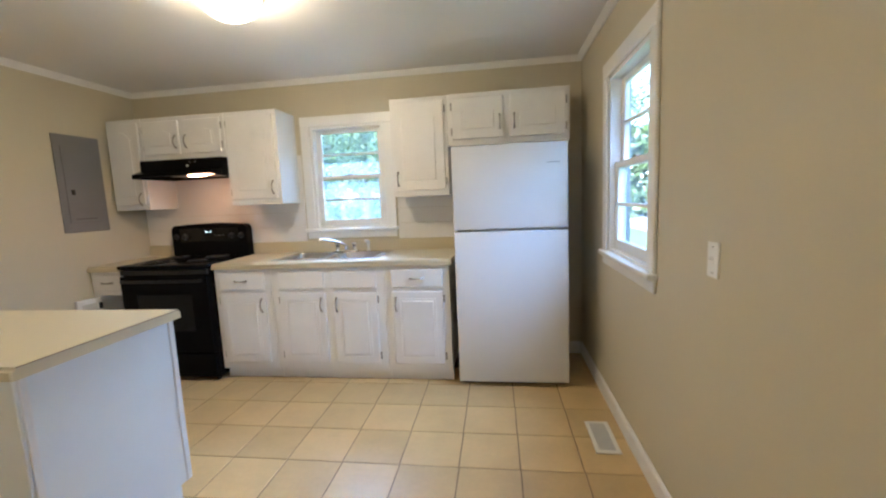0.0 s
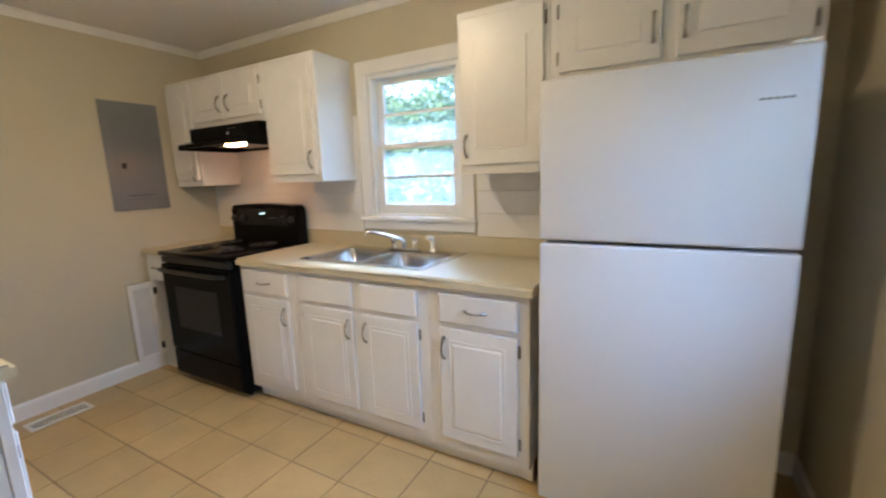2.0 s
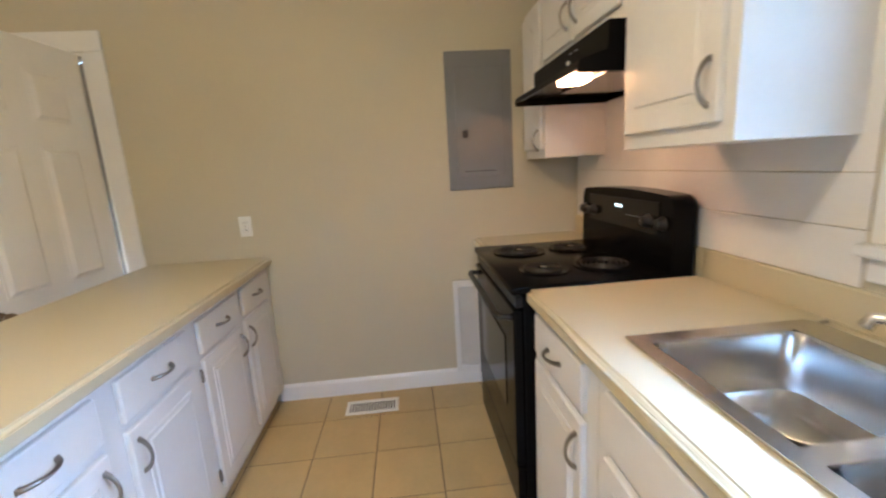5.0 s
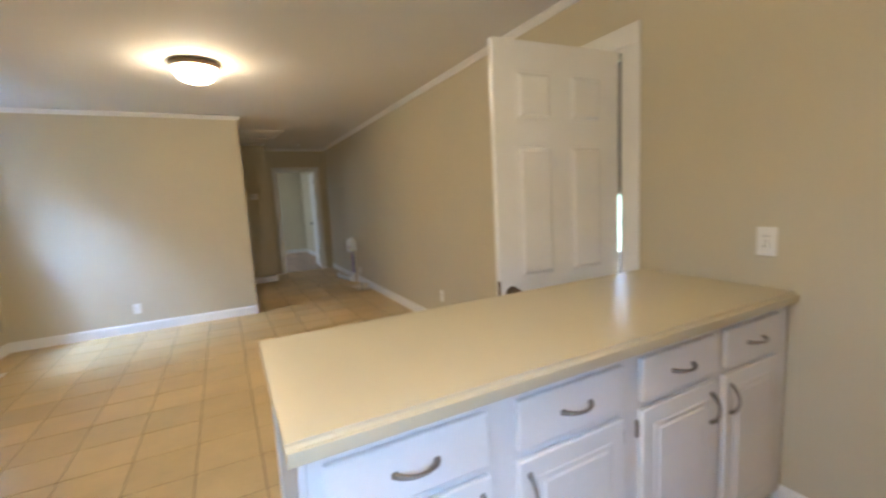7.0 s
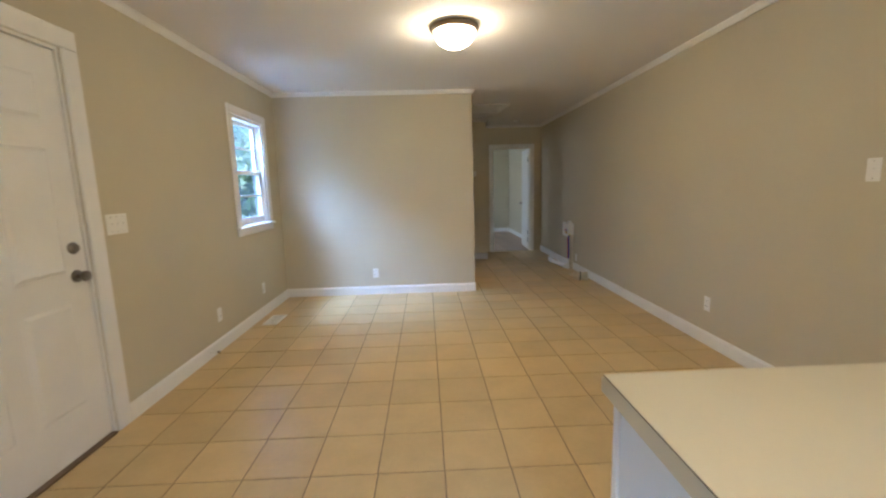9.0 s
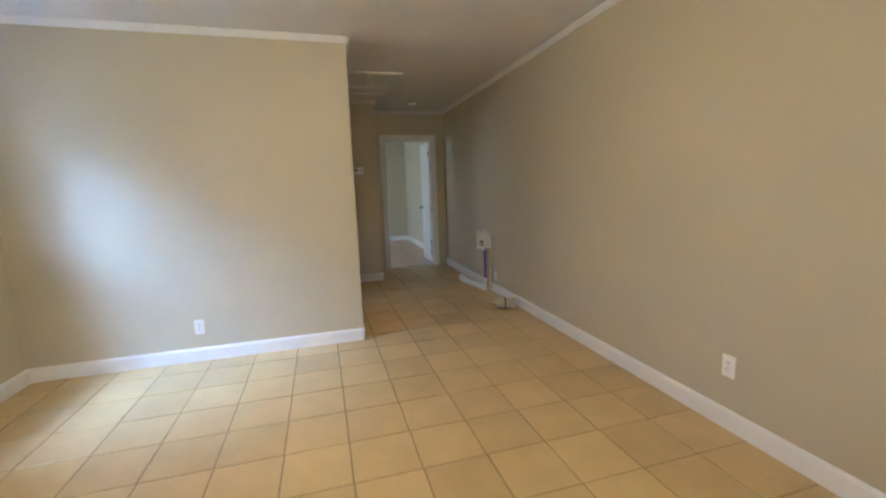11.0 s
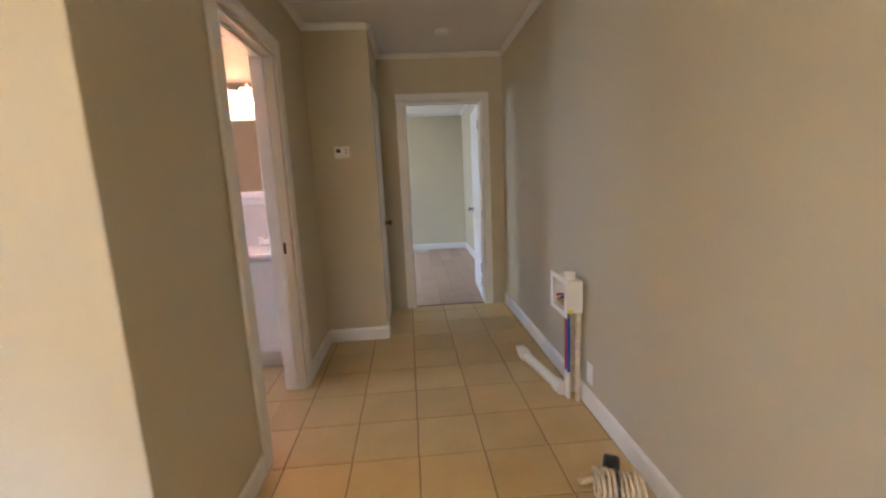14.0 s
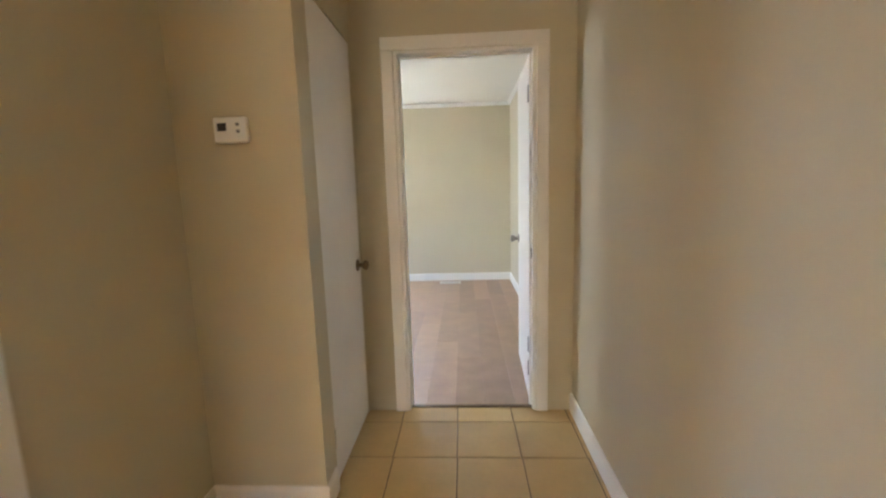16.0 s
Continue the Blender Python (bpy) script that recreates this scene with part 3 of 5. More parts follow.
for z in (0.19, 0.62):
    part("hinge", boxm(-0.008, 0.016, 0.0165, 0.028, z - 0.026, z + 0.026, 0.003), BLACKMAT, open_door, m=om)

UY = 2.205
uppers = [
    (-1.280, -0.950, 1.38, 2.14, "tall white wall cabinet in the corner", [(-1.262, -0.975, 1, -1)], 1.47),
    (-0.950, -0.190, 1.785, 2.14, "low white wall cabinet above the range hood", [(-0.93, -0.595, 1, -1), (-0.555, -0.22, -1, 1)], 1.93),
    (-0.190, 0.268, 1.385, 2.14, "white wall cabinet beside the sink window", [(-0.165, 0.235, 1, -1)], 1.52),
    (1.206, 1.650, 1.395, 2.14, "white wall cabinet between window and refrigerator", [(1.225, 1.625, -1, 1)], 1.53),
    (1.650, 2.557, 1.760, 2.145, "low white wall cabinet above the refrigerator", [(1.69, 2.075, 1, -1), (2.125, 2.525, -1, 1)], 1.92),
]
for x0, x1, z0, z1, lab, doors, hz in uppers:
    c = thing("wall_cabinet", lab, "cabinet", group="kitchen wall cabinets")
    part("body", boxm(x0 + 0.001, x1 - 0.001, UY, N - 0.002, z0, z1, 0.002), CAB, c)
    for a, b, hd, hg in doors:
        door_front(c, a, b, z0 + 0.045, z1 - 0.035, UY, I4, True, hd, hg, hz)

# peninsula, facing the sink run
PX0, PX1, PY0, PY1 = W + 0.003, 0.505, 0.025, 0.652
pm = Matrix(((-1, 0, 0, 0), (0, -1, 0, 0), (0, 0, 1, 0), (0, 0, 0, 1)))
pen = thing("peninsula_cabinet", "white peninsula base cabinet with four drawers and four doors", "cabinet")
part("body", boxm(PX0, PX1, PY0, PY1, 0.09, 0.872), CAB, pen)
part("toe_kick", boxm(PX0, PX1 - 0.002, PY1 - 0.07, PY1 - 0.05, 0.0, 0.09), CAB, pen)
part("end_plinth", boxm(PX1 + 0.0005, PX1 + 0.012, PY0, PY1 - 0.07, 0.0, 0.0895, 0.001), PANELWHITE, pen)
part("end_panel", boxm(PX1 + 0.0005, PX1 + 0.012, PY0, PY1 - 0.03, 0.09, 0.872, 0.001), PANELWHITE, pen, "smooth bluish white end panel")
part("corner_trim", boxm(PX1 + 0.0005, PX1 + 0.018, PY1 - 0.028, PY1 + 0.001, 0.09, 0.872, 0.003), CAB, pen)
part("corner_trim", boxm(PX1 + 0.0125, PX1 + 0.018, PY0, PY0 + 0.025, 0.0, 0.872, 0.002), CAB, pen)
part("back_panel", boxm(PX0, PX1 + 0.012, PY0 - 0.012, PY0 - 0.0005, 0.0, 0.872, 0.002), PANELWHITE, pen)
for a, b, hd, hg in ((0.105, 0.478, -1, 1), (-0.35, 0.022, 1, -1), (-0.795, -0.425, -1, 1), (-1.2, -0.85, 1, -1)):
    drawer_front(pen, -b, -a, 0.715, 0.848, -PY1, pm)
    door_front(pen, -b, -a, 0.13, 0.69, -PY1, pm, False, -hd, -hg, 0.60)


def worktop(name, x0, x1, y0, y1, label, holes=(), z1=0.915):
    bm = bmesh.new()
    z0 = z1 - 0.0425
    if holes:
        hx0, hx1, hy0, hy1 = holes
        for a, b, c, d in ((x0, hx0, y0, y1), (hx1, x1, y0, y1), (hx0, hx1, y0, hy0), (hx0, hx1, hy1, y1)):
            box(bm, a, b, c, d, z0, z1)
        bmesh.ops.remove_doubles(bm, verts=bm.verts, dist=0.0005)
    else:
        box(bm, x0, x1, y0, y1, z0, z1)
    es = [e for e in bm.edges if all(abs(v.co.z - z1) < 1e-4 for v in e.verts) and (all(abs(v.co.y - y0) < 1e-4 for v in e.verts) or all(abs(v.co.y - y1) < 1e-4 for v in e.verts))]
    bmesh.ops.bevel(bm, geom=es, offset=0.012, segments=3, affect="EDGES")
    top = tagged(part(name, bm, LAMINATE), label, "worktop")
    for y, d in ((y0, -1),) + (((y1, 1),) if z1 < 0.93 else ()):
        part("nosing", boxm(x0 + 0.002, x1 - 0.002, min(y, y + d * 0.004), max(y, y + d * 0.004), z0 + 0.001, z1 - 0.011, 0.0018), LAMINATE, top, "rounded laminate edge")
    return top


SINK = (0.265, 1.085, 2.005, 2.44)
worktop("worktop", -0.197, 1.675, 1.878, N - 0.021, "cream laminate worktop with the sink let in", SINK, 0.9375)
worktop("corner_worktop", W + 0.002, -0.968, 1.878, N - 0.021, "short cream laminate worktop in the corner", z1=0.9375)
ptop = worktop("peninsula_worktop", W + 0.002, 0.54, 0.0, 0.68, "cream laminate peninsula worktop with a dark seam")
part("edge_seam", boxm(0.5395, 0.5412, 0.012, 0.668, 0.9115, 0.9135), LAMEDGE, ptop, "dark seam along the edge")
structure("backsplash", boxm(-0.197, 1.675, N - 0.02, N - 0.0005, 0.895, 1.035, 0.004), LAMINATE, "low yellowish laminate backsplash", "backsplash")
structure("backsplash_corner", boxm(W + 0.002, -0.2, N - 0.02, N - 0.0005, 0.895, 1.035, 0.004), LAMINATE, "low yellowish laminate backsplash in the corner", "backsplash")
bsp = thing("painted_wall_panel", "white painted board panel behind range and sink", "wall panel", kind="structure")
for x0, x1 in ((W + 0.003, 0.302), (1.153, 1.70)):
    for z0, z1 in ((1.036, 1.17), (1.172, 1.30), (1.302, 1.80)):
        part("board", boxm(x0, x1, N - 0.008, N - 0.0005, z0, z1, 0.0015), CAB, bsp)

# ---- sink and tap ----
sk = thing("kitchen_sink", "double-bowl stainless steel sink let into the worktop", "sink")
bm = bmesh.new()
rx0, rx1, ry0, ry1, rz = 0.245, 1.105, 1.985, 2.46, 0.939
bowls = ((0.295, 0.655), (0.695, 1.055))
by0, by1 = 2.02, 2.375
for a, b, c, d in ((rx0, rx1, ry0, by0), (rx0, rx1, by1, ry1), (rx0, bowls[0][0], by0, by1), (bowls[0][1], bowls[1][0], by0, by1), (bowls[1][1], rx1, by0, by1)):
    box(bm, a, b, c, d, rz, rz + 0.006)
bmesh.ops.remove_doubles(bm, verts=bm.verts, dist=0.0005)
part("rim", bm, STEEL, sk)
for b0, b1 in bowls:
    bm = bmesh.new()
    loops = []
    for inset, z, r in ((0.0, rz + 0.005, 0.035), (0.004, rz - 0.01, 0.04), (0.018, rz - 0.13, 0.05), (0.05, rz - 0.155, 0.05)):
        pts = []
        for cx, cy, q in ((b1 - inset - r, by1 - inset - r, 0), (b0 + inset + r, by1 - inset - r, 90), (b0 + inset + r, by0 + inset + r, 180), (b1 - inset - r, by0 + inset + r, 270)):
            for k in range(6):
                an = radians(q + k * 18)
                pts.append(bm.verts.new((cx + r * math.cos(an), cy + r * math.sin(an), z)))
        loops.append(pts)
    n = len(loops[0])
    for u, v in zip(loops, loops[1:]):
        for k in range(n):
            bm.faces.new((u[k], u[(k + 1) % n], v[(k + 1) % n], v[k]))
    bm.faces.new(loops[-1])
    part("bowl", bm, STEEL, sk, smooth=True)
    part("drain", lathe(bmesh.new(), [(0.042, 0), (0.042, 0.003), (0.03, 0.004), (0.028, 0.001)], ((b0 + b1) / 2, (by0 + by1) / 2, rz - 0.154)), CHROME, sk, smooth=True)
tap = thing("kitchen_tap", "chrome two-handle kitchen tap with a swivel spout", "tap")
tx, ty, tz = 0.70, 2.415, rz + 0.0055
part("base_plate", boxm(tx - 0.11, tx + 0.11, ty - 0.025, ty + 0.025, tz, tz + 0.018, 0.008, seg=2), CHROME, tap, smooth=True)
bm = bmesh.new()
rod(bm, (tx, ty, tz + 0.015), (tx, ty, tz + 0.06), 0.014)
part("spout", tube(bm, [(tx, ty, tz + 0.055), (tx - 0.02, ty - 0.02, tz + 0.075), (tx - 0.09, ty - 0.08, tz + 0.105), (tx - 0.15, ty - 0.14, tz + 0.13), (tx - 0.165, ty - 0.15, tz + 0.128), (tx - 0.172, ty - 0.156, tz + 0.11)], 0.0105, 12), CHROME, tap, smooth=True)
for s in (-1, 1):
    bm = lathe(bmesh.new(), [(0.02, 0), (0.018, 0.02), (0.012, 0.026), (0.02, 0.034), (0.024, 0.05), (0.018, 0.062), (0.004, 0.064)], (tx + s * 0.075, ty, tz + 0.017), 16)
    part("tap_handle", bm, CHROME, tap, smooth=True)
spray = thing("side_spray", "white plastic side sprayer on the sink rim", "sprayer")
bm = lathe(bmesh.new(), [(0.022, 0), (0.02, 0.012), (0.011, 0.018), (0.012, 0.06), (0.016, 0.075), (0.013, 0.085)], (0.90, 2.415, tz - 0.001), 16)
rod(bm, (0.90, 2.42, tz + 0.08), (0.89, 2.375, tz + 0.095), 0.016, 0.014)
part("spray_head", bm, PLASTIC, spray, smooth=True)
part("collar", lathe(bmesh.new(), [(0.026, 0), (0.024, 0.008), (0.02, 0.01)], (0.90, 2.415, tz - 0.0005), 16), CHROME, spray, smooth=True)

# ---- range ----
RX0, RX1, RY0 = -0.962, -0.204, 1.835
rg = thing("electric_range", "black freestanding electric range with four coil burners", "range")
part("body", boxm(RX0, RX1, RY0 + 0.03, N - 0.03, 0.03, 0.917, 0.004), BLACK, rg)
part("cooktop", boxm(RX0 - 0.004, RX1 + 0.004, RY0 - 0.012, N - 0.1, 0.918, 0.947, 0.008, seg=2), BLACK, rg, smooth=True)
od = part("oven_door", boxm(RX0 + 0.004, RX1 - 0.004, RY0 - 0.006, RY0 + 0.029, 0.245, 0.862, 0.006, seg=2), BLACK, rg)
part("oven_window", boxm(RX0 + 0.14, RX1 - 0.14, RY0 - 0.009, RY0 - 0.0065, 0.42, 0.715, 0.001), OVENGLASS, od)
bm = bmesh.new()
tube(bm, [(RX0 + 0.05, RY0 - 0.005, 0.822), (RX0 + 0.055, RY0 - 0.045, 0.827), (RX0 + 0.09, RY0 - 0.052, 0.827), (RX1 - 0.09, RY0 - 0.052, 0.827), (RX1 - 0.055, RY0 - 0.045, 0.827), (RX1 - 0.05, RY0 - 0.005, 0.822)], 0.012, 10)
part("handle", bm, BLACKMAT, od, smooth=True)
part("storage_drawer", boxm(RX0 + 0.004, RX1 - 0.004, RY0 - 0.002, RY0 + 0.029, 0.06, 0.235, 0.006, seg=2), BLACK, rg)
part("vent_trim", boxm(RX0 + 0.004, RX1 - 0.004, RY0 + 0.002, RY0 + 0.029, 0.870, 0.912, 0.003), BLACKMAT, rg)
for x in (RX0 + 0.05, RX1 - 0.05):
    for y in (RY0 + 0.08, N - 0.09):
        part("foot", rod(bmesh.new(), (x, y, 0), (x, y, 0.03), 0.018), BLACKMAT, rg)
# control backguard with rounded shoulders
bm = bmesh.new()
o = [(RX0 + 0.01, 0.927), (RX1 - 0.01, 0.927), (RX1 - 0.01, 1.172)]
for k in range(9):
    q = radians(k * 90 / 8)
    o.append((RX1 - 0.06 + 0.05 * math.cos(q), 1.172 + 0.05 * math.sin(q)))
for k in range(1, 12):
    u = k / 12
    o.append((RX1 - 0.06 - (RX1 - RX0 - 0.12) * u, 1.222 + 0.012 * math.sin(math.pi * u)))
for k in range(9):
    q = radians(90 + k * 90 / 8)
    o.append((RX0 + 0.06 + 0.05 * math.cos(q), 1.172 + 0.05 * math.sin(q)))
prism(bm, o, N - 0.12, N - 0.035)
bg = part("backguard", bm, BLACK, rg)
part("control_panel", boxm(RX0 + 0.09, RX1 - 0.09, N - 0.124, N - 0.1205, 1.07, 1.195, 0.002), OVENGLASS, bg)
for x in (RX0 + 0.06, RX0 + 0.15, RX1 - 0.15, RX1 - 0.06):
    bm = lathe(bmesh.new(), [(0.027, 0), (0.025, 0.006), (0.02, 0.012), (0.019, 0.028), (0.012, 0.031)], seg=18)
    part("control_knob", bm, BLACKMAT, bg, "round black knob", True, Matrix.Translation((x, N - 0.1245, 1.12)) @ pose(0, 0, 0, 90, 0, 0))
cx = (RX0 + RX1) / 2
for k, dx in enumerate((-0.026, -0.012, 0.006, 0.02)):
    part("clock_digit", boxm(cx + dx, cx + dx + 0.005, N - 0.1258, N - 0.1245, 1.154, 1.165), DIGITS, bg)
for k in range(5):
    part("marking", boxm(cx + 0.06 + k * 0.022, cx + 0.074 + k * 0.022, N - 0.1255, N - 0.1245, 1.125, 1.128), GREYMETAL, bg)
for bx, by, r in ((RX0 + 0.2, RY0 + 0.17, 0.1), (RX1 - 0.2, RY0 + 0.17, 0.078), (RX0 + 0.2, RY0 + 0.42, 0.078), (RX1 - 0.2, RY0 + 0.42, 0.1)):
    bur = part("burner", lathe(bmesh.new(), [(r + 0.02, 0.0), (r + 0.02, 0.004), (r + 0.008, 0.004), (r - 0.005, 0.001), (0.02, 0.0008)], (bx, by, 0.9472)), BLACK, rg, "black drip pan under a coil", True)
    pts = [(bx + rr * math.cos(q), by + rr * math.sin(q), 0.957) for q, rr in ((k * 0.35, 0.022 + (r - 0.024) * k / 72) for k in range(73))]
    part("coil", tube(bmesh.new(), pts, 0.0042, 6), COIL, bur, smooth=True)
    part("hub", lathe(bmesh.new(), [(0.014, 0), (0.014, 0.012), (0.004, 0.014)], (bx, by, 0.948), 14), CHROME, bur, smooth=True)

# ---- range hood ----
hood = thing("range_hood", "black under-cabinet range hood with a lit lamp", "range hood")
HX0, HX1, HZ = -0.945, -0.195, 1.784
bm = bmesh.new()
prof = [(N - 0.01, 1.635), (N - 0.01, HZ), (UY - 0.055, HZ), (UY - 0.058, HZ - 0.085), (UY - 0.15, HZ - 0.115), (UY - 0.155, 1.645), (UY - 0.14, 1.645), (UY - 0.14, 1.66), (N - 0.025, 1.66), (N - 0.025, 1.635)]
a = [bm.verts.new((HX0, y, z)) for y, z in prof]
b = [bm.verts.new((HX1, y, z)) for y, z in prof]
for i in range(len(prof)):
    bm.faces.new((a[i], a[(i + 1) % len(prof)], b[(i + 1) % len(prof)], b[i]))
bm.faces.new(a)
bm.faces.new(b[::-1])
part("shell", bm, BLACK, hood)
part("side_lip", boxm(HX0 - 0.001, HX0 + 0.012, UY - 0.152, N - 0.011, 1.632, 1.66), BLACK, hood)
part("side_lip", boxm(HX1 - 0.012, HX1 + 0.001, UY - 0.152, N - 0.011, 1.632, 1.66), BLACK, hood)
part("lamp_lens", boxm(-0.47, -0.36, UY - 0.12, UY - 0.03, 1.636, 1.6595, 0.006, seg=2), HOODGLASS, hood, "glowing lamp lens")
part("filter", boxm(-0.72, -0.30, UY - 0.01, N - 0.05, 1.648, 1.6595, 0.002), STEEL, hood, "aluminium grease filter")
part("switch", boxm(-0.52, -0.50, UY - 0.0635, UY - 0.0565, 1.72, 1.735, 0.003), PLASTIC, hood)
for x in (-0.5, -0.45):
    part("mark", boxm(x, x + 0.02, UY - 0.0595, UY - 0.0545, 1.755, 1.759), GREYMETAL, hood)

# ---- refrigerator ----
fr = thing("refrigerator", "white top-freezer refrigerator with smooth doors", "refrigerator")
FX0, FX1, FF = 1.708, 2.485, 1.848
part("body", boxm(FX0 + 0.006, FX1 - 0.006, FF + 0.075, N - 0.035, 0.03, 1.705, 0.006, seg=2), FRIDGE, fr)
for z0, z1, nm in ((0.036, 1.128, "fridge_door"), (1.142, 1.715, "freezer_door")):
    d = part(nm, boxm(FX0, FX1, FF, FF + 0.066, z0, z1, 0.009, seg=3), FRIDGE, fr, smooth=True)
    part("gasket", boxm(FX0 + 0.02, FX1 - 0.02, FF + 0.0662, FF + 0.0748, z0 + 0.02, z1 - 0.02), GREYMETAL, d)
    part("grip", boxm(FX0 + 0.03, FX0 + 0.12, FF + 0.01, FF + 0.05, *((z1 - 0.001, z1 + 0.004) if nm == "fridge_door" else (z0 - 0.004, z0 + 0.001))), GREYMETAL, d)
part("toe_grille", boxm(FX0 + 0.02, FX1 - 0.02, FF + 0.05, FF + 0.075, 0.008, 0.034, 0.003), DARK, fr)
part("hinge_cover", boxm(FX1 - 0.07, FX1 - 0.01, FF + 0.01, FF + 0.09, 1.7155, 1.73, 0.004), PLASTIC, fr)
for k in range(5):
    part("badge_mark", boxm(FX1 - 0.135 + k * 0.017, FX1 - 0.124 + k * 0.017, FF - 0.0012, FF - 0.0002, 1.575, 1.581), GREYMETAL, fr)
for x in (FX0 + 0.05, FX1 - 0.05):
    for y in (FF + 0.1, N - 0.1):
        part("foot", rod(bmesh.new(), (x, y, 0), (x, y, 0.031), 0.018), BLACKMAT, fr)


# ---- wall fittings ----
def plate(m, label, gangs=1, kind="outlet"):
    """A cover plate in local x, z, standing towards -y."""
    w = 0.07 + 0.046 * (gangs - 1)
    root = thing("wall_" + ("outlet" if kind == "outlet" else "switch" if kind == "switch" else "plate"), label, {"outlet": "outlet", "switch": "light switch"}.get(kind, "cover plate"))
    part("cover_plate", boxm(-w / 2, w / 2, -0.006, -0.0005, -0.0575, 0.0575, 0.003, seg=2), PLASTIC, root, m=m)
    for g in range(gangs):
        x = (g - (gangs - 1) / 2) * 0.046
        if kind == "outlet":
            for z in (-0.02, 0.02):
                f = part("socket", boxm(x - 0.016, x + 0.016, -0.0085, -0.006, z - 0.014, z + 0.014, 0.004, seg=2), PLASTIC, root, m=m)
                for dx in (-0.006, 0.006):
                    # raised near-black bars, coloured like the shade in a slot
                    part("slot", boxm(x + dx - 0.0012, x + dx + 0.0012, -0.0092, -0.0086, z - 0.004, z + 0.006), DARK, f, m=m)
        elif kind == "switch":
            part("switch_frame", boxm(x - 0.006, x + 0.006, -0.0075, -0.006, -0.013, 0.013), PLASTIC, root, m=m)
            part("toggle", boxm(x - 0.004, x + 0.004, -0.018, -0.0076, 0.0, 0.01, 0.002), PLASTIC, root, m=m)
        for z in (-0.042, 0.042) if kind != "outlet" else (0.0,):
            part("screw", rod(bmesh.new(), (x, -0.0072, z), (x, -0.0058, z), 0.003, seg=8), PULL, root, m=m)
    return root


def on_wall(axis, face, outward, u, z):
    m = frame_at(axis, face, outward)
    return m @ Matrix.Translation((u, 0, z)) @ Matrix.Scale(-1, 4, (0, 1, 0))


plate(on_wall("x", W, -1, 0.57, 1.098), "white duplex outlet above the peninsula")
plate(on_wall("x", W, -1, -1.175, 1.34), "white light switch on the long wall", 1, "switch")
plate(on_wall("x", W, -1, -2.31, 0.331), "white duplex outlet low on the long wall")
plate(on_wall("x", W, -1, -5.285, 0.20), "blank white cover plate by the laundry pipes", 1, "blank")
plate(on_wall("x", E, 1, 0.39, 1.14), "white light switch beside the kitchen window", 1, "switch")
plate(on_wall("x", E, 1, -1.61, 1.155), "white triple light switch beside the front door", 3, "switch")
plate(on_wall("x", E, 1, -2.61, 0.30), "white duplex outlet low beside the front door")
plate(on_wall("x", E, 1, -3.55, 0.297), "white duplex outlet under the living room window")
plate(on_wall("y", S, -1, 1.595, 0.27), "white duplex outlet on the end wall")

bp = thing("breaker_panel", "grey metal electrical breaker panel set in the wall", "breaker panel")
part("cover", boxm(W + 0.0005, W + 0.012, 1.75, 2.125, 1.225, 1.985, 0.003), GREYMETAL, bp)
bdoor = part("panel_door", boxm(W + 0.0122, W + 0.018, 1.80, 2.075, 1.30, 1.90, 0.002), GREYMETAL, bp)
part("latch", boxm(W + 0.0182, W + 0.024, 1.835, 1.865, 1.52, 1.56, 0.003), BLACKMAT, bdoor)
part("label_line", boxm(W + 0.0181, W + 0.0188, 1.84, 2.02, 1.328, 1.332), DARK, bdoor)

tm = on_wall("y", CY, -1, 0.129, 1.52)
ts = thing("thermostat", "white wall thermostat with a small dark display", "thermostat")
part("case", boxm(-0.062, 0.062, -0.026, -0.0005, -0.046, 0.046, 0.008, seg=2), PLASTIC, ts, m=tm)
part("display", boxm(0.012, 0.045, -0.0275, -0.0262, -0.004, 0.024), DARK, ts, m=tm)
for dx, dz in ((-0.03, 0.018), (-0.03, -0.006)):
    part("button", boxm(dx - 0.006, dx + 0.006, -0.0285, -0.0262, dz - 0.006, dz + 0.006, 0.002), GREYMETAL, ts, m=tm)


def floor_vent(x0, x1, y0, y1, label):
    v = thing("floor_vent", label, "floor vent", group="floor registers")
    z = 0.006
    for a, b, c, d in ((x0, x1, y0, y0 + 0.022), (x0, x1, y1 - 0.022, y1), (x0, x0 + 0.022, y0 + 0.022, y1 - 0.022), (x1 - 0.022, x1, y0 + 0.022, y1 - 0.022)):
        part("frame", boxm(a, b, c, d, 0.0045, z + 0.006, 0.002), PLASTIC, v)
    # flat near-black plate: the shade of the duct below is put into its colour
    part("duct_shade", boxm(x0 + 0.022, x1 - 0.022, y0 + 0.022, y1 - 0.022, 0.0035, 0.0055), DARK, v)
    along = (y1 - y0) > (x1 - x0)
    n = int(((y1 - y0) if along else (x1 - x0)) / 0.016) - 2
    for k in range(n):
        if along:
            c = y0 + 0.028 + k * 0.016
            part("slat", boxm(x0 + 0.022, x1 - 0.022, c, c + 0.007, 0.0056, z + 0.004), PLASTIC, v)
        else:
            c = x0 + 0.028 + k * 0.016
            part("slat", boxm(c, c + 0.007, y0 + 0.022, y1 - 0.022, 0.0056, z + 0.004), PLASTIC, v)


floor_vent(2.497, 2.628, 1.09, 1.40, "white metal floor register by the kitchen window")
floor_vent(-1.183, -1.045, 1.05, 1.355, "white metal floor register under the breaker panel")
floor_vent(2.45, 2.60, -3.49, -3.18, "white metal floor register under the living room window")
floor_vent(-0.63, -0.34, -10.74, -10.62, "white metal floor register in the bedroom")

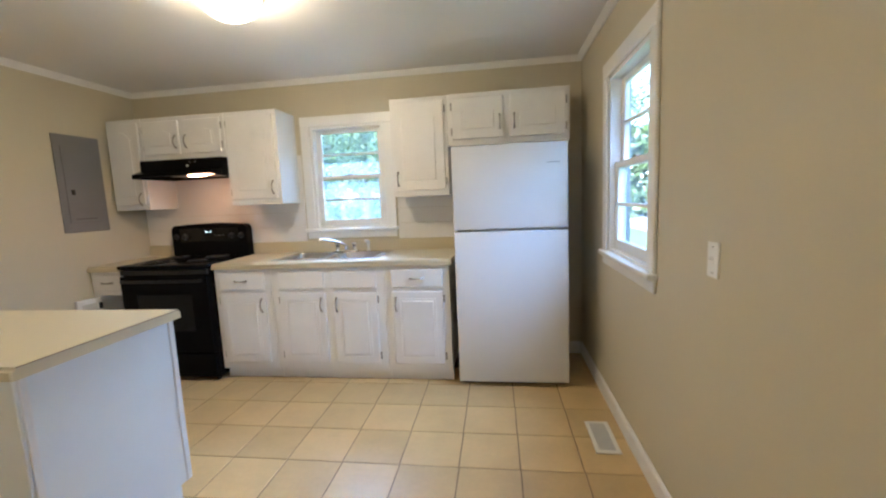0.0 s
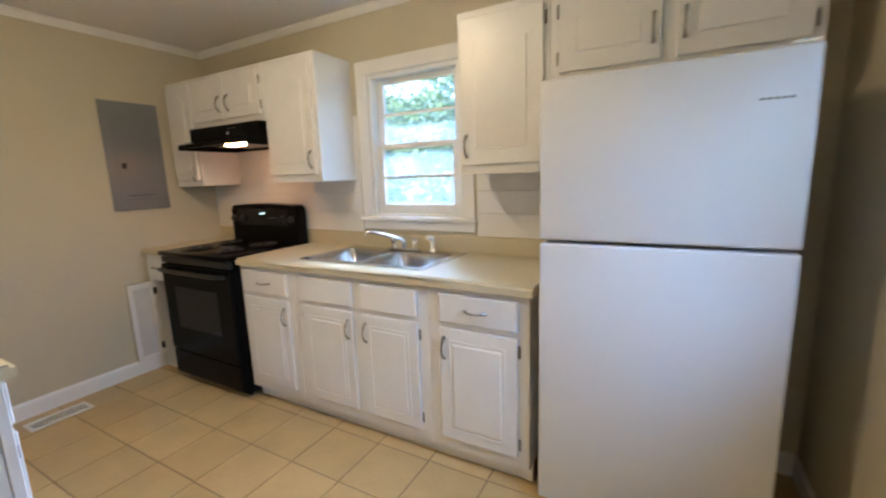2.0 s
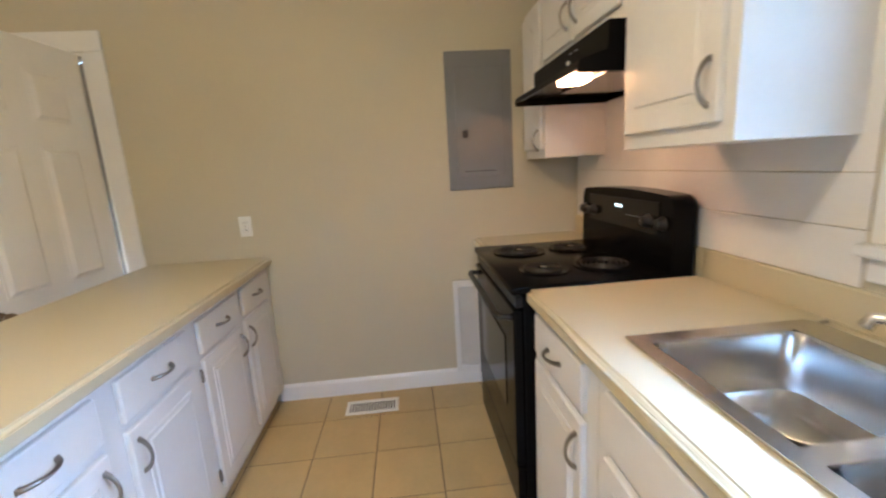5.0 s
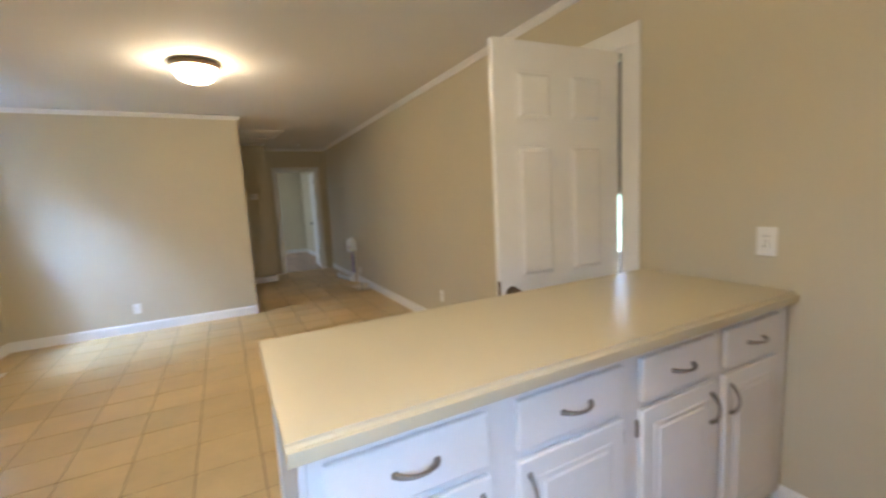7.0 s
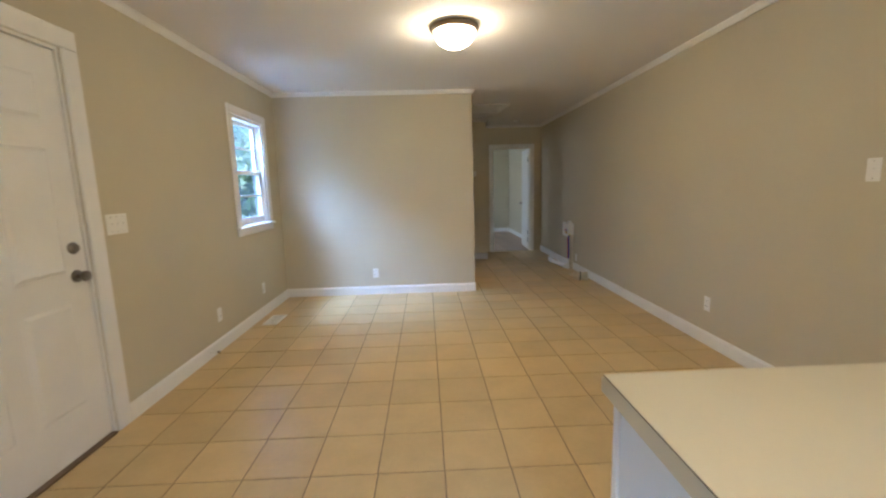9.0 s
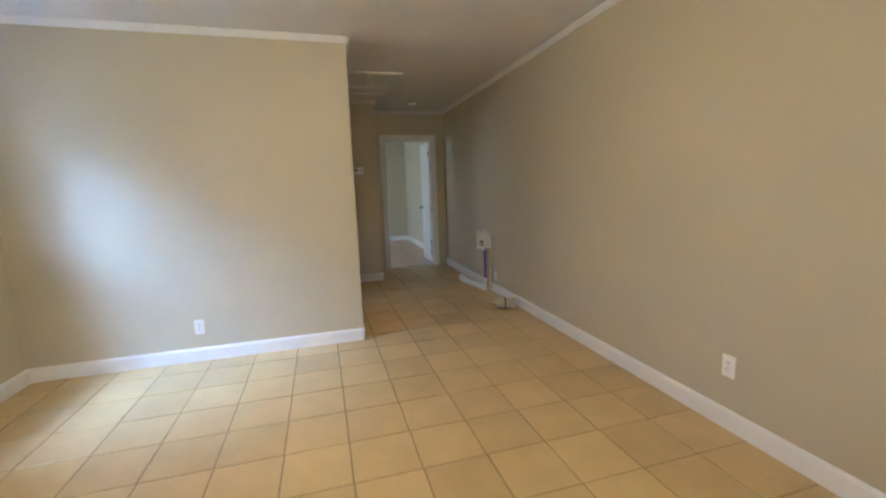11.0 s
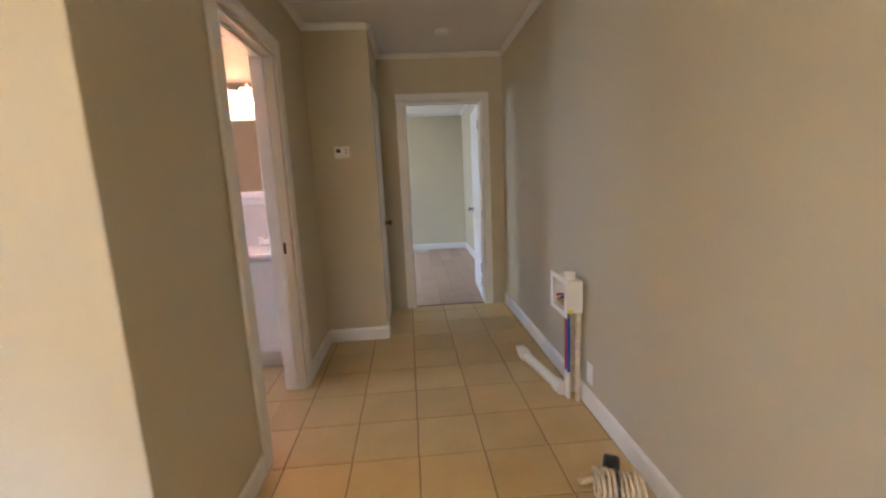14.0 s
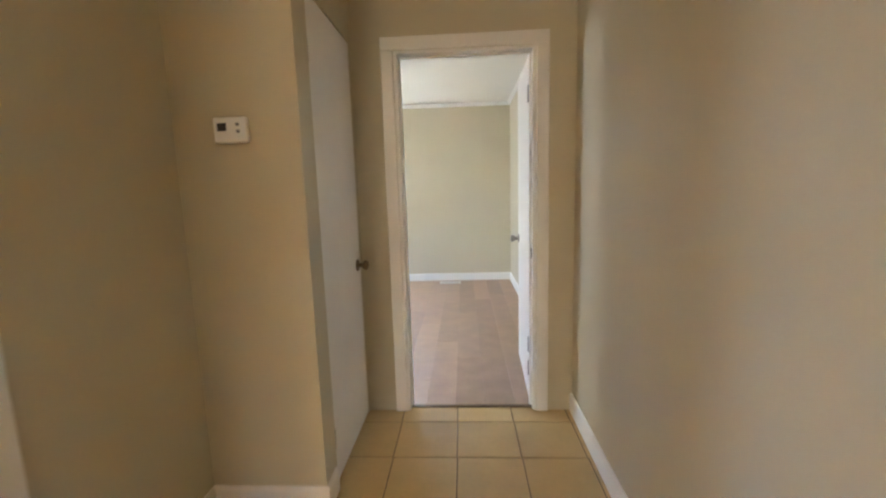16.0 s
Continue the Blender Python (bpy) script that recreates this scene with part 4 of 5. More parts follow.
ds = thing("door_stop_spring", "white spring door stop with a dark tip on the baseboard", "door stop")
part("spring", tube(bmesh.new(), [(E - 0.015 - 0.0009 * k, -2.39 + 0.006 * math.cos(k * 0.9), 0.055 + 0.006 * math.sin(k * 0.9)) for k in range(64)], 0.0022, 6), PLASTIC, ds, smooth=True)
part("flange", rod(bmesh.new(), (E - 0.0145, -2.39, 0.055), (E - 0.0185, -2.39, 0.055), 0.012), PLASTIC, ds, smooth=True)
part("tip", rod(bmesh.new(), (E - 0.071, -2.39, 0.055), (E - 0.086, -2.39, 0.055), 0.009, 0.007), BRONZE, ds, "dark rubber tip", True)


# ---- lamps ----
def ceiling_lamp(x, y, label):
    c = thing("ceiling_lamp", label, "ceiling lamp", group="flush ceiling lamps")
    part("base_ring", lathe(bmesh.new(), [(0.10, 0), (0.165, -0.004), (0.172, -0.018), (0.165, -0.034), (0.150, -0.042), (0.13, -0.036)], (x, y, H - 0.001), 40), NICKEL, c, "brushed nickel ring", True)
    part("shade", lathe(bmesh.new(), [(0.10, -0.036), (0.142, -0.044), (0.138, -0.075), (0.115, -0.11), (0.075, -0.135), (0.02, -0.147), (0.002, -0.148)], (x, y, H - 0.001), 40), LAMPGLASS, c, "lit frosted glass bowl", True)
    part("finial", lathe(bmesh.new(), [(0.003, -0.149), (0.008, -0.153), (0.006, -0.161), (0.002, -0.165)], (x, y, H - 0.001), 12), BRONZE, c, smooth=True)


ceiling_lamp(0.74, 1.0, "lit flush ceiling lamp with frosted bowl in the kitchen")
ceiling_lamp(0.68, -2.31, "lit flush ceiling lamp with frosted bowl in the living room")

sd = thing("smoke_detector", "round white smoke detector on the hallway ceiling", "smoke detector")
part("housing", lathe(bmesh.new(), [(0.055, 0), (0.055, -0.012), (0.045, -0.03), (0.02, -0.036)], (-0.69, -6.72, H - 0.001)), PLASTIC, sd, smooth=True)

rv = thing("return_air_grille", "white return-air grille on the hallway ceiling", "grille")
gx0, gx1, gy0, gy1 = -0.272, 0.318, -5.75, -5.19
for a, b, c, d in ((gx0, gx1, gy0, gy0 + 0.03), (gx0, gx1, gy1 - 0.03, gy1), (gx0, gx0 + 0.03, gy0 + 0.03, gy1 - 0.03), (gx1 - 0.03, gx1, gy0 + 0.03, gy1 - 0.03)):
    part("frame", boxm(a, b, c, d, H - 0.016, H - 0.0005, 0.003), TRIM, rv)
part("filter", boxm(gx0 + 0.03, gx1 - 0.03, gy0 + 0.03, gy1 - 0.03, H - 0.003, H - 0.0005), GREYMETAL, rv, "grey filter behind the slats")
for k in range(1, 5):
    x = gx0 + (gx1 - gx0) * k / 5
    part("bar", boxm(x - 0.006, x + 0.006, gy0 + 0.03, gy1 - 0.03, H - 0.014, H - 0.0035), TRIM, rv)
for k in range(26):
    y = gy0 + 0.036 + k * 0.0188
    part("slat", boxm(gx0 + 0.03, gx1 - 0.03, y, y + 0.011, H - 0.0115, H - 0.0095), TRIM, rv)
ah = thing("attic_hatch", "white painted attic hatch panel with trim", "hatch")
part("panel", boxm(-0.19, 0.31, -6.10, -5.84, H - 0.012, H - 0.0005, 0.002), CEIL, ah)
for a, b, c, d in ((-0.22, 0.34, -6.13, -6.10), (-0.22, 0.34, -5.84, -5.80), (-0.22, -0.19, -6.10, -5.84), (0.31, 0.34, -6.10, -5.84)):
    part("trim_board", boxm(a, b, c, d, H - 0.022, H - 0.0005, 0.003), TRIM, ah)

# ---- laundry pipes ----
lb = thing("laundry_box", "white washing machine outlet box standing off the wall", "outlet box")
bx, b0, b1, z0, z1 = W + 0.128, -5.557, -5.305, 0.512, 0.728
for y0, y1, c, d in ((b0, b0 + 0.035, z0, z1), (b1 - 0.035, b1, z0, z1), (b0 + 0.035, b1 - 0.035, z0, z0 + 0.03), (b0 + 0.035, b1 - 0.035, z1 - 0.03, z1)):
    part("face_frame", boxm(bx - 0.006, bx, y0, y1, c, d, 0.002), PLASTIC, lb)
for y0, y1, c, d in ((b0 + 0.025, b0 + 0.03, z0 + 0.02, z1 - 0.02), (b1 - 0.03, b1 - 0.025, z0 + 0.02, z1 - 0.02), (b0 + 0.03, b1 - 0.03, z0 + 0.02, z0 + 0.025), (b0 + 0.03, b1 - 0.03, z1 - 0.025, z1 - 0.02)):
    part("side", boxm(bx - 0.095, bx - 0.006, y0, y1, c, d), PLASTIC, lb)
part("back", boxm(bx - 0.1, bx - 0.095, b0 + 0.025, b1 - 0.025, z0 + 0.02, z1 - 0.02), PLASTIC, lb)
part("drain_stub", rod(bmesh.new(), (bx - 0.05, b1 - 0.09, z1 - 0.02), (bx - 0.05, b1 - 0.09, z1 + 0.02), 0.032), PLASTIC, lb)
part("tag", boxm(bx - 0.045, bx - 0.02, b1 - 0.0245, b1 - 0.021, z0 + 0.021, z0 + 0.04), YELLOW, lb)
for y, mt in ((-5.47, RED), (-5.41, BLUE)):
    v = part("valve", rod(bmesh.new(), (bx - 0.045, y, z0 + 0.02), (bx - 0.045, y, z0 + 0.085), 0.011), BRASS, lb, "brass valve", True)
    part("lever", boxm(bx - 0.05, bx - 0.002, y - 0.008, y + 0.008, z0 + 0.085, z0 + 0.097, 0.003), mt, v)
    rod_b = rod(bmesh.new(), (bx - 0.045, y, z0 + 0.06), (bx - 0.01, y, z0 + 0.06), 0.013)
    part("outlet_thread", rod_b, BRASS, v, smooth=True)
for y, mt, nm, lab in ((-5.435, RED, "red_pipe", "red plastic water pipe under the laundry box"), (-5.40, BLUE, "blue_pipe", "blue plastic water pipe under the laundry box")):
    p = thing(nm, lab, "pipe")
    part("run", tube(bmesh.new(), [(bx - 0.045, y, z0 + 0.02), (bx - 0.047, y + 0.003, 0.40), (bx - 0.05, y, 0.30), (bx - 0.05, y, 0.145)], 0.0095, 10), mt, p, smooth=True)
    part("sleeve", rod(bmesh.new(), (bx - 0.05, y, 0.0), (bx - 0.05, y, 0.16), 0.0125), PLASTIC, p, "white sleeve at the floor", True)
sp = thing("stand_pipe", "pale grey-beige stand pipe behind the laundry box", "pipe")
part("run", rod(bmesh.new(), (W + 0.036, -5.365, 0.0), (W + 0.036, -5.365, z0 + 0.02), 0.014), CORD, sp, smooth=True)
part("timber", boxm(W + 0.016, W + 0.05, -5.49, -5.455, 0.0, z0 + 0.02, 0.002), CORD, sp, "pale wooden batten")
dp = thing("drain_pipe", "white plastic drain pipe lying along the baseboard", "pipe")
part("run", tube(bmesh.new(), [(-1.195, -5.44, 0.045), (-1.185, -5.50, 0.04), (-1.115, -5.87, 0.045), (-1.105, -5.905, 0.055), (-1.10, -5.915, 0.075)], 0.031, 14), PLASTIC, dp, smooth=True)
part("elbow", tube(bmesh.new(), [(-1.108, -5.885, 0.048), (-1.103, -5.915, 0.06), (-1.085, -5.925, 0.075), (-1.06, -5.925, 0.07)], 0.041, 14), PLASTIC, dp, smooth=True)
part("coupling", rod(bmesh.new(), (-1.197, -5.425, 0.045), (-1.183, -5.495, 0.042), 0.04), PLASTIC, dp, smooth=True)

# ---- coiled cord with a plug block on the floor ----
cd = thing("cord_coil", "coiled cream cord bundle on the floor", "cord")
random.seed(4)
for k in range(9):
    u = k / 8
    c = Vector((-1.05 - 0.15 * u, -4.66 + 0.06 * u, 0.062))
    pts = [(c.x + 0.012 * math.cos(q) + random.uniform(-0.002, 0.002), c.y + 0.055 * math.cos(q), max(0.011, c.z + (0.045 + 0.006 * math.sin(k)) * math.sin(q))) for q in (2 * math.pi * j / 20 for j in range(20))]
    part("loop", tube(bmesh.new(), pts, 0.0085, 7, closed=True), CORD, cd, smooth=True)
part("loose_end", tube(bmesh.new(), [(-1.06, -4.68, 0.05), (-1.03, -4.67, 0.07), (-1.0, -4.655, 0.075), (-0.975, -4.645, 0.085)], 0.010, 8), CORD, cd, smooth=True)
part("tie", tube(bmesh.new(), [(-1.12 + 0.02 * math.cos(q), -4.63 + 0.062 * math.cos(q), 0.062 + 0.057 * math.sin(q)) for q in (2 * math.pi * j / 16 for j in range(16))], 0.006, 6, closed=True), BLACKMAT, cd)
ad = thing("power_adapter", "black plastic plug block lying by the baseboard", "adapter")
part("block", boxm(-0.05, 0.05, -0.035, 0.035, 0.0, 0.065, 0.016, seg=3), BLACKMAT, ad, smooth=True, m=Matrix.Translation((-1.165, -4.77, 0.001)) @ pose(0, 0, 0, 0, 0, 62))
part("prong", boxm(0.05, 0.072, -0.006, 0.006, 0.03, 0.036), BLACKMAT, ad, m=Matrix.Translation((-1.165, -4.77, 0.001)) @ pose(0, 0, 0, 0, 0, 62))

# ---- bathroom ----
vn = thing("bath_vanity", "white two-door bathroom vanity with a moulded top", "vanity")
VX0, VX1, VY = 0.50, 1.115, -6.105
part("body", boxm(VX0, VX1, CY - 0.008, VY, 0.10, 0.80, 0.002), CAB, vn)
part("toe_kick", boxm(VX0 + 0.01, VX1 - 0.01, VY - 0.06, VY - 0.045, 0, 0.10), CAB, vn)
for a, b, kx in ((VX0 + 0.015, 0.80, 0.775), (0.81, VX1 - 0.015, 0.835)):
    d = part("door", boxm(a, b, VY + 0.0005, VY + 0.018, 0.13, 0.78, 0.003), CAB, vn)
    for p, q, r, s in ((a, a + 0.05, 0.13, 0.78), (b - 0.05, b, 0.13, 0.78), (a + 0.05, b - 0.05, 0.13, 0.18), (a + 0.05, b - 0.05, 0.73, 0.78)):
        part("stile", boxm(p, q, VY + 0.0182, VY + 0.024, r, s, 0.002), CAB, d)
    part("knob", lathe(bmesh.new(), [(0.007, 0), (0.006, 0.012), (0.015, 0.018), (0.013, 0.026), (0.003, 0.028)], seg=14), CHROME, d, smooth=True, m=Matrix.Translation((kx, VY + 0.024, 0.70)) @ pose(0, 0, 0, -90, 0, 0))
part("vanity_top", boxm(VX0 - 0.012, VX1 + 0.02, CY - 0.008, VY + 0.03, 0.8005, 0.835, 0.008, seg=2), PORCELAIN, vn, "white moulded top")
part("splash", boxm(VX0 - 0.012, VX1 - 0.28, CY - 0.008, CY + 0.012, 0.8355, 0.90, 0.004), PORCELAIN, vn)
bt = thing("bath_tap", "chrome bathroom basin tap", "tap")
part("spout", tube(bmesh.new(), [(0.72, -6.46, 0.836), (0.72, -6.46, 0.90), (0.72, -6.43, 0.925), (0.72, -6.36, 0.92), (0.72, -6.35, 0.90)], 0.012, 10), CHROME, bt, smooth=True)
part("base_plate", boxm(0.64, 0.80, -6.485, -6.44, 0.8355, 0.85, 0.006, seg=2), CHROME, bt, smooth=True)
mc = thing("medicine_cabinet", "white framed mirror cabinet above the vanity", "mirror")
for a, b, c, d in ((0.62, 0.675, 1.20, 1.83), (1.02, 1.075, 1.20, 1.83), (0.675, 1.02, 1.20, 1.255), (0.675, 1.02, 1.775, 1.83)):
    part("frame", boxm(a, b, CY - 0.008, CY + 0.03, c, d, 0.006, seg=2), TRIM, mc)
part("mirror", boxm(0.675, 1.02, CY - 0.002, CY + 0.02, 1.255, 1.775), MIRROR, mc)
vl = thing("vanity_light", "chrome wall light with three lit glass shades", "wall lamp")
part("back_bar", boxm(0.67, 1.21, CY - 0.0095, CY + 0.02, 1.985, 2.045, 0.006, seg=2), CHROME, vl)
for x in (0.77, 0.95, 1.13):
    part("arm", tube(bmesh.new(), [(x, CY + 0.02, 2.015), (x, CY + 0.08, 2.03), (x, CY + 0.105, 2.01), (x, CY + 0.105, 1.985)], 0.008, 8), CHROME, vl, smooth=True)
    part("shade", lathe(bmesh.new(), [(0.025, 0), (0.035, -0.01), (0.042, -0.06), (0.058, -0.12), (0.055, -0.121), (0.01, -0.10)], (x, CY + 0.105, 1.985), 20), BATHGLASS, vl, "glowing glass shade", True)
tb = thing("towel_bar", "chrome towel bar on the bathroom wall", "towel bar")
part("bar", rod(bmesh.new(), (1.13, CY + 0.05, 1.60), (1.72, CY + 0.05, 1.60), 0.008), CHROME, tb, smooth=True)
for x in (1.13, 1.72):
    part("bracket", boxm(x - 0.012, x + 0.012, CY - 0.0095, CY + 0.06, 1.585, 1.615, 0.004), CHROME, tb)
structure("bath_rail_trim", boxm(HX + T, E, CY - 0.0095, CY + 0.012, 1.15, 1.205, 0.004), TRIM, "white chair rail along the bathroom wall", "trim")

toi = thing("toilet", "white porcelain toilet with closed lid", "toilet")
qx, qy = 1.47, CY - 0.008
tank = part("tank", boxm(qx - 0.22, qx + 0.22, qy + 0.012, qy + 0.20, 0.40, 0.745, 0.02, seg=3), PORCELAIN, toi, smooth=True)
part("tank_lid", boxm(qx - 0.235, qx + 0.235, qy + 0.005, qy + 0.215, 0.7455, 0.785, 0.012, seg=3), PORCELAIN, tank, smooth=True)
part("flush_lever", boxm(qx - 0.19, qx - 0.11, qy + 0.2005, qy + 0.215, 0.685, 0.70, 0.004), CHROME, tank)
bm = lathe(bmesh.new(), [(0.10, 0.0), (0.115, 0.01), (0.105, 0.08), (0.12, 0.2), (0.165, 0.32), (0.185, 0.385), (0.18, 0.395)], (qx, qy + 0.42, 0), 32, 1.0, 1.35)
box(bm, qx - 0.10, qx + 0.10, qy + 0.05, qy + 0.35, 0.02, 0.395, 0.02, 2)
part("bowl", bm, PORCELAIN, toi, smooth=True)
part("seat", lathe(bmesh.new(), [(0.175, 0), (0.188, 0.006), (0.188, 0.018), (0.17, 0.022)], (qx, qy + 0.43, 0.3955), 32, 1.0, 1.3), PLASTIC, toi, smooth=True)
part("lid", lathe(bmesh.new(), [(0.17, 0), (0.186, 0.004), (0.184, 0.015), (0.15, 0.024), (0.01, 0.028)], (qx, qy + 0.43, 0.4185), 32, 1.0, 1.3), PLASTIC, toi, smooth=True)

# ---- outdoors ----
structure("ground", boxm(-900, 900, -900, 900, -0.56, -0.5), LAWN, "mown green lawn round the house", "ground")
structure("foundation", boxm(W - T, E + T, BEDY - T, N + T, -0.55, -0.012), CONCRETE, "concrete base of the house", "foundation")
structure("road", boxm(16.5, 22.5, -300, 300, -0.499, -0.48), ASPHALT, "grey asphalt street beyond the lawn", "road")
structure("driveway", boxm(8.5, 16.4, -2.5, 40.0, -0.499, -0.485), CONCRETE, "pale concrete drive across the lawn", "driveway")
structure("front_step", boxm(E + T + 0.002, E + T + 1.2, -1.6, -0.3, -0.5, -0.06, 0.01), CONCRETE, "concrete front step", "step")


def tree(x, y, h, r, seed, label):
    rng = random.Random(seed)
    root = thing("tree", label, "tree", group="garden trees")
    z0 = -0.5
    top = Vector((x + rng.uniform(-0.3, 0.3), y + rng.uniform(-0.3, 0.3), z0 + h * 0.62))
    bm = tube(bmesh.new(), [(x, y, z0), (x + 0.05, y, z0 + h * 0.15), (x, y + 0.08, z0 + h * 0.35), top], [0.26 * r / 3, 0.2 * r / 3, 0.15 * r / 3, 0.07 * r / 3], 10)
    tips = []
    for k in range(9):
        q, zz = rng.uniform(0, 6.28), z0 + h * rng.uniform(0.2, 0.55)
        tip = Vector((x + math.cos(q) * r * rng.uniform(0.4, 0.8), y + math.sin(q) * r * rng.uniform(0.4, 0.8), zz + h * rng.uniform(0.12, 0.3)))
        tube(bm, [(x, y, zz), (Vector((x, y, zz)) + tip) / 2 + Vector((0, 0, 0.1)), tip], [0.07 * r / 3, 0.05 * r / 3, 0.02], 7)
        tips.append(tip)
    part("trunk", bm, BARK, root, smooth=True)
    verts, faces = [], []
    clumps = tips + [Vector((x + rng.gauss(0, r * 0.42), y + rng.gauss(0, r * 0.42), z0 + h * rng.uniform(0.28, 1.0))) for _ in range(26)]
    for c in clumps:
        cr = r * rng.uniform(0.2, 0.36)
        for _ in range(150):
            p = c + Vector((rng.gauss(0, cr * 0.55), rng.gauss(0, cr * 0.55), rng.gauss(0, cr * 0.45)))
            a = Vector((rng.gauss(0, 1), rng.gauss(0, 1), rng.gauss(0, 0.6))).normalized() * rng.uniform(0.09, 0.17)
            b = a.cross(Vector((rng.gauss(0, 1), rng.gauss(0, 1), rng.gauss(0, 1)))).normalized() * a.length * 0.5
            n = len(verts)
            verts += [p - a, p + b, p + a, p - b]
            faces.append((n, n + 1, n + 2, n + 3))
    me = bpy.data.meshes.new("crown")
    me.from_pydata([tuple(v) for v in verts], [], faces)
    me.materials.append(LEAF)
    o = new("crown", me)
    o.parent = root
    return root


for k, (x, y, h, r) in enumerate([(26, 9, 9, 3.6), (29, 16, 10, 4.2), (25, 25, 9, 3.8), (33, 3, 11, 4.5), (30, 32, 10, 4.4), (36, 22, 12, 5), (27, -6, 10, 4.2), (11.5, -11.0, 7.5, 2.8), (9.0, -15.5, 7.0, 2.9), (15, -15, 8, 3.2), (25, -16, 9, 4), (13.5, 22, 8, 3.4), (17.5, 30, 9.5, 4.0), (24, 38, 11, 4.6), (10.5, 31, 9, 3.8)]):
    tree(x, y, h, r, 20 + k, "leafy green tree across the street" if x > 20 else "leafy green tree beside the house")
for k, (x, y, h, r) in enumerate([(3.2, 21, 7.0, 3.0), (-6.5, 17, 8, 3.2), (-2.0, 20, 8.0, 3.4), (-11, 16, 8, 3.4), (-6, 24, 9, 4), (-6.5, -1.5, 6, 2.4)]):
    tree(x, y, h, r, 60 + k, "leafy green tree behind the house")


def far_woods(x0, x1, y0, y1, count, seed, label):
    """A far belt of foliage, uneven along its top."""
    rng = random.Random(seed)
    verts, faces = [], []
    for _ in range(count):
        u, d = rng.random(), rng.random()
        top = 6.5 + 2.5 * noise.noise((u * 9 + seed, 0.3, 0)) + 1.2 * noise.noise((u * 31, seed, 2))
        p = Vector((x0 + (x1 - x0) * (u if x1 - x0 > y1 - y0 else d), y0 + (y1 - y0) * (d if x1 - x0 > y1 - y0 else u), -0.5 + top * rng.random() ** 0.8))
        a = Vector((rng.gauss(0, 1), rng.gauss(0, 1), rng.gauss(0, 0.7))).normalized() * rng.uniform(0.2, 0.4)
        b = a.cross(Vector((rng.gauss(0, 1), rng.gauss(0, 1), rng.gauss(0, 1)))).normalized() * a.length * 0.55
        n = len(verts)
        verts += [tuple(p - a), tuple(p + b), tuple(p + a), tuple(p - b)]
        faces.append((n, n + 1, n + 2, n + 3))
    me = bpy.data.meshes.new("far_woods")
    me.from_pydata(verts, [], faces)
    me.materials.append(LEAF)
    return tagged(new("far_woods", me), label, "woods", "", "stuff")


far_woods(-32, 26, 27, 31, 22000, 3, "belt of green woods behind the house")
far_woods(40, 44, -60, 55, 30000, 5, "belt of green woods beyond the street")
far_woods(4, 40, -32, -28, 22000, 8, "belt of green woods beyond the lawn")


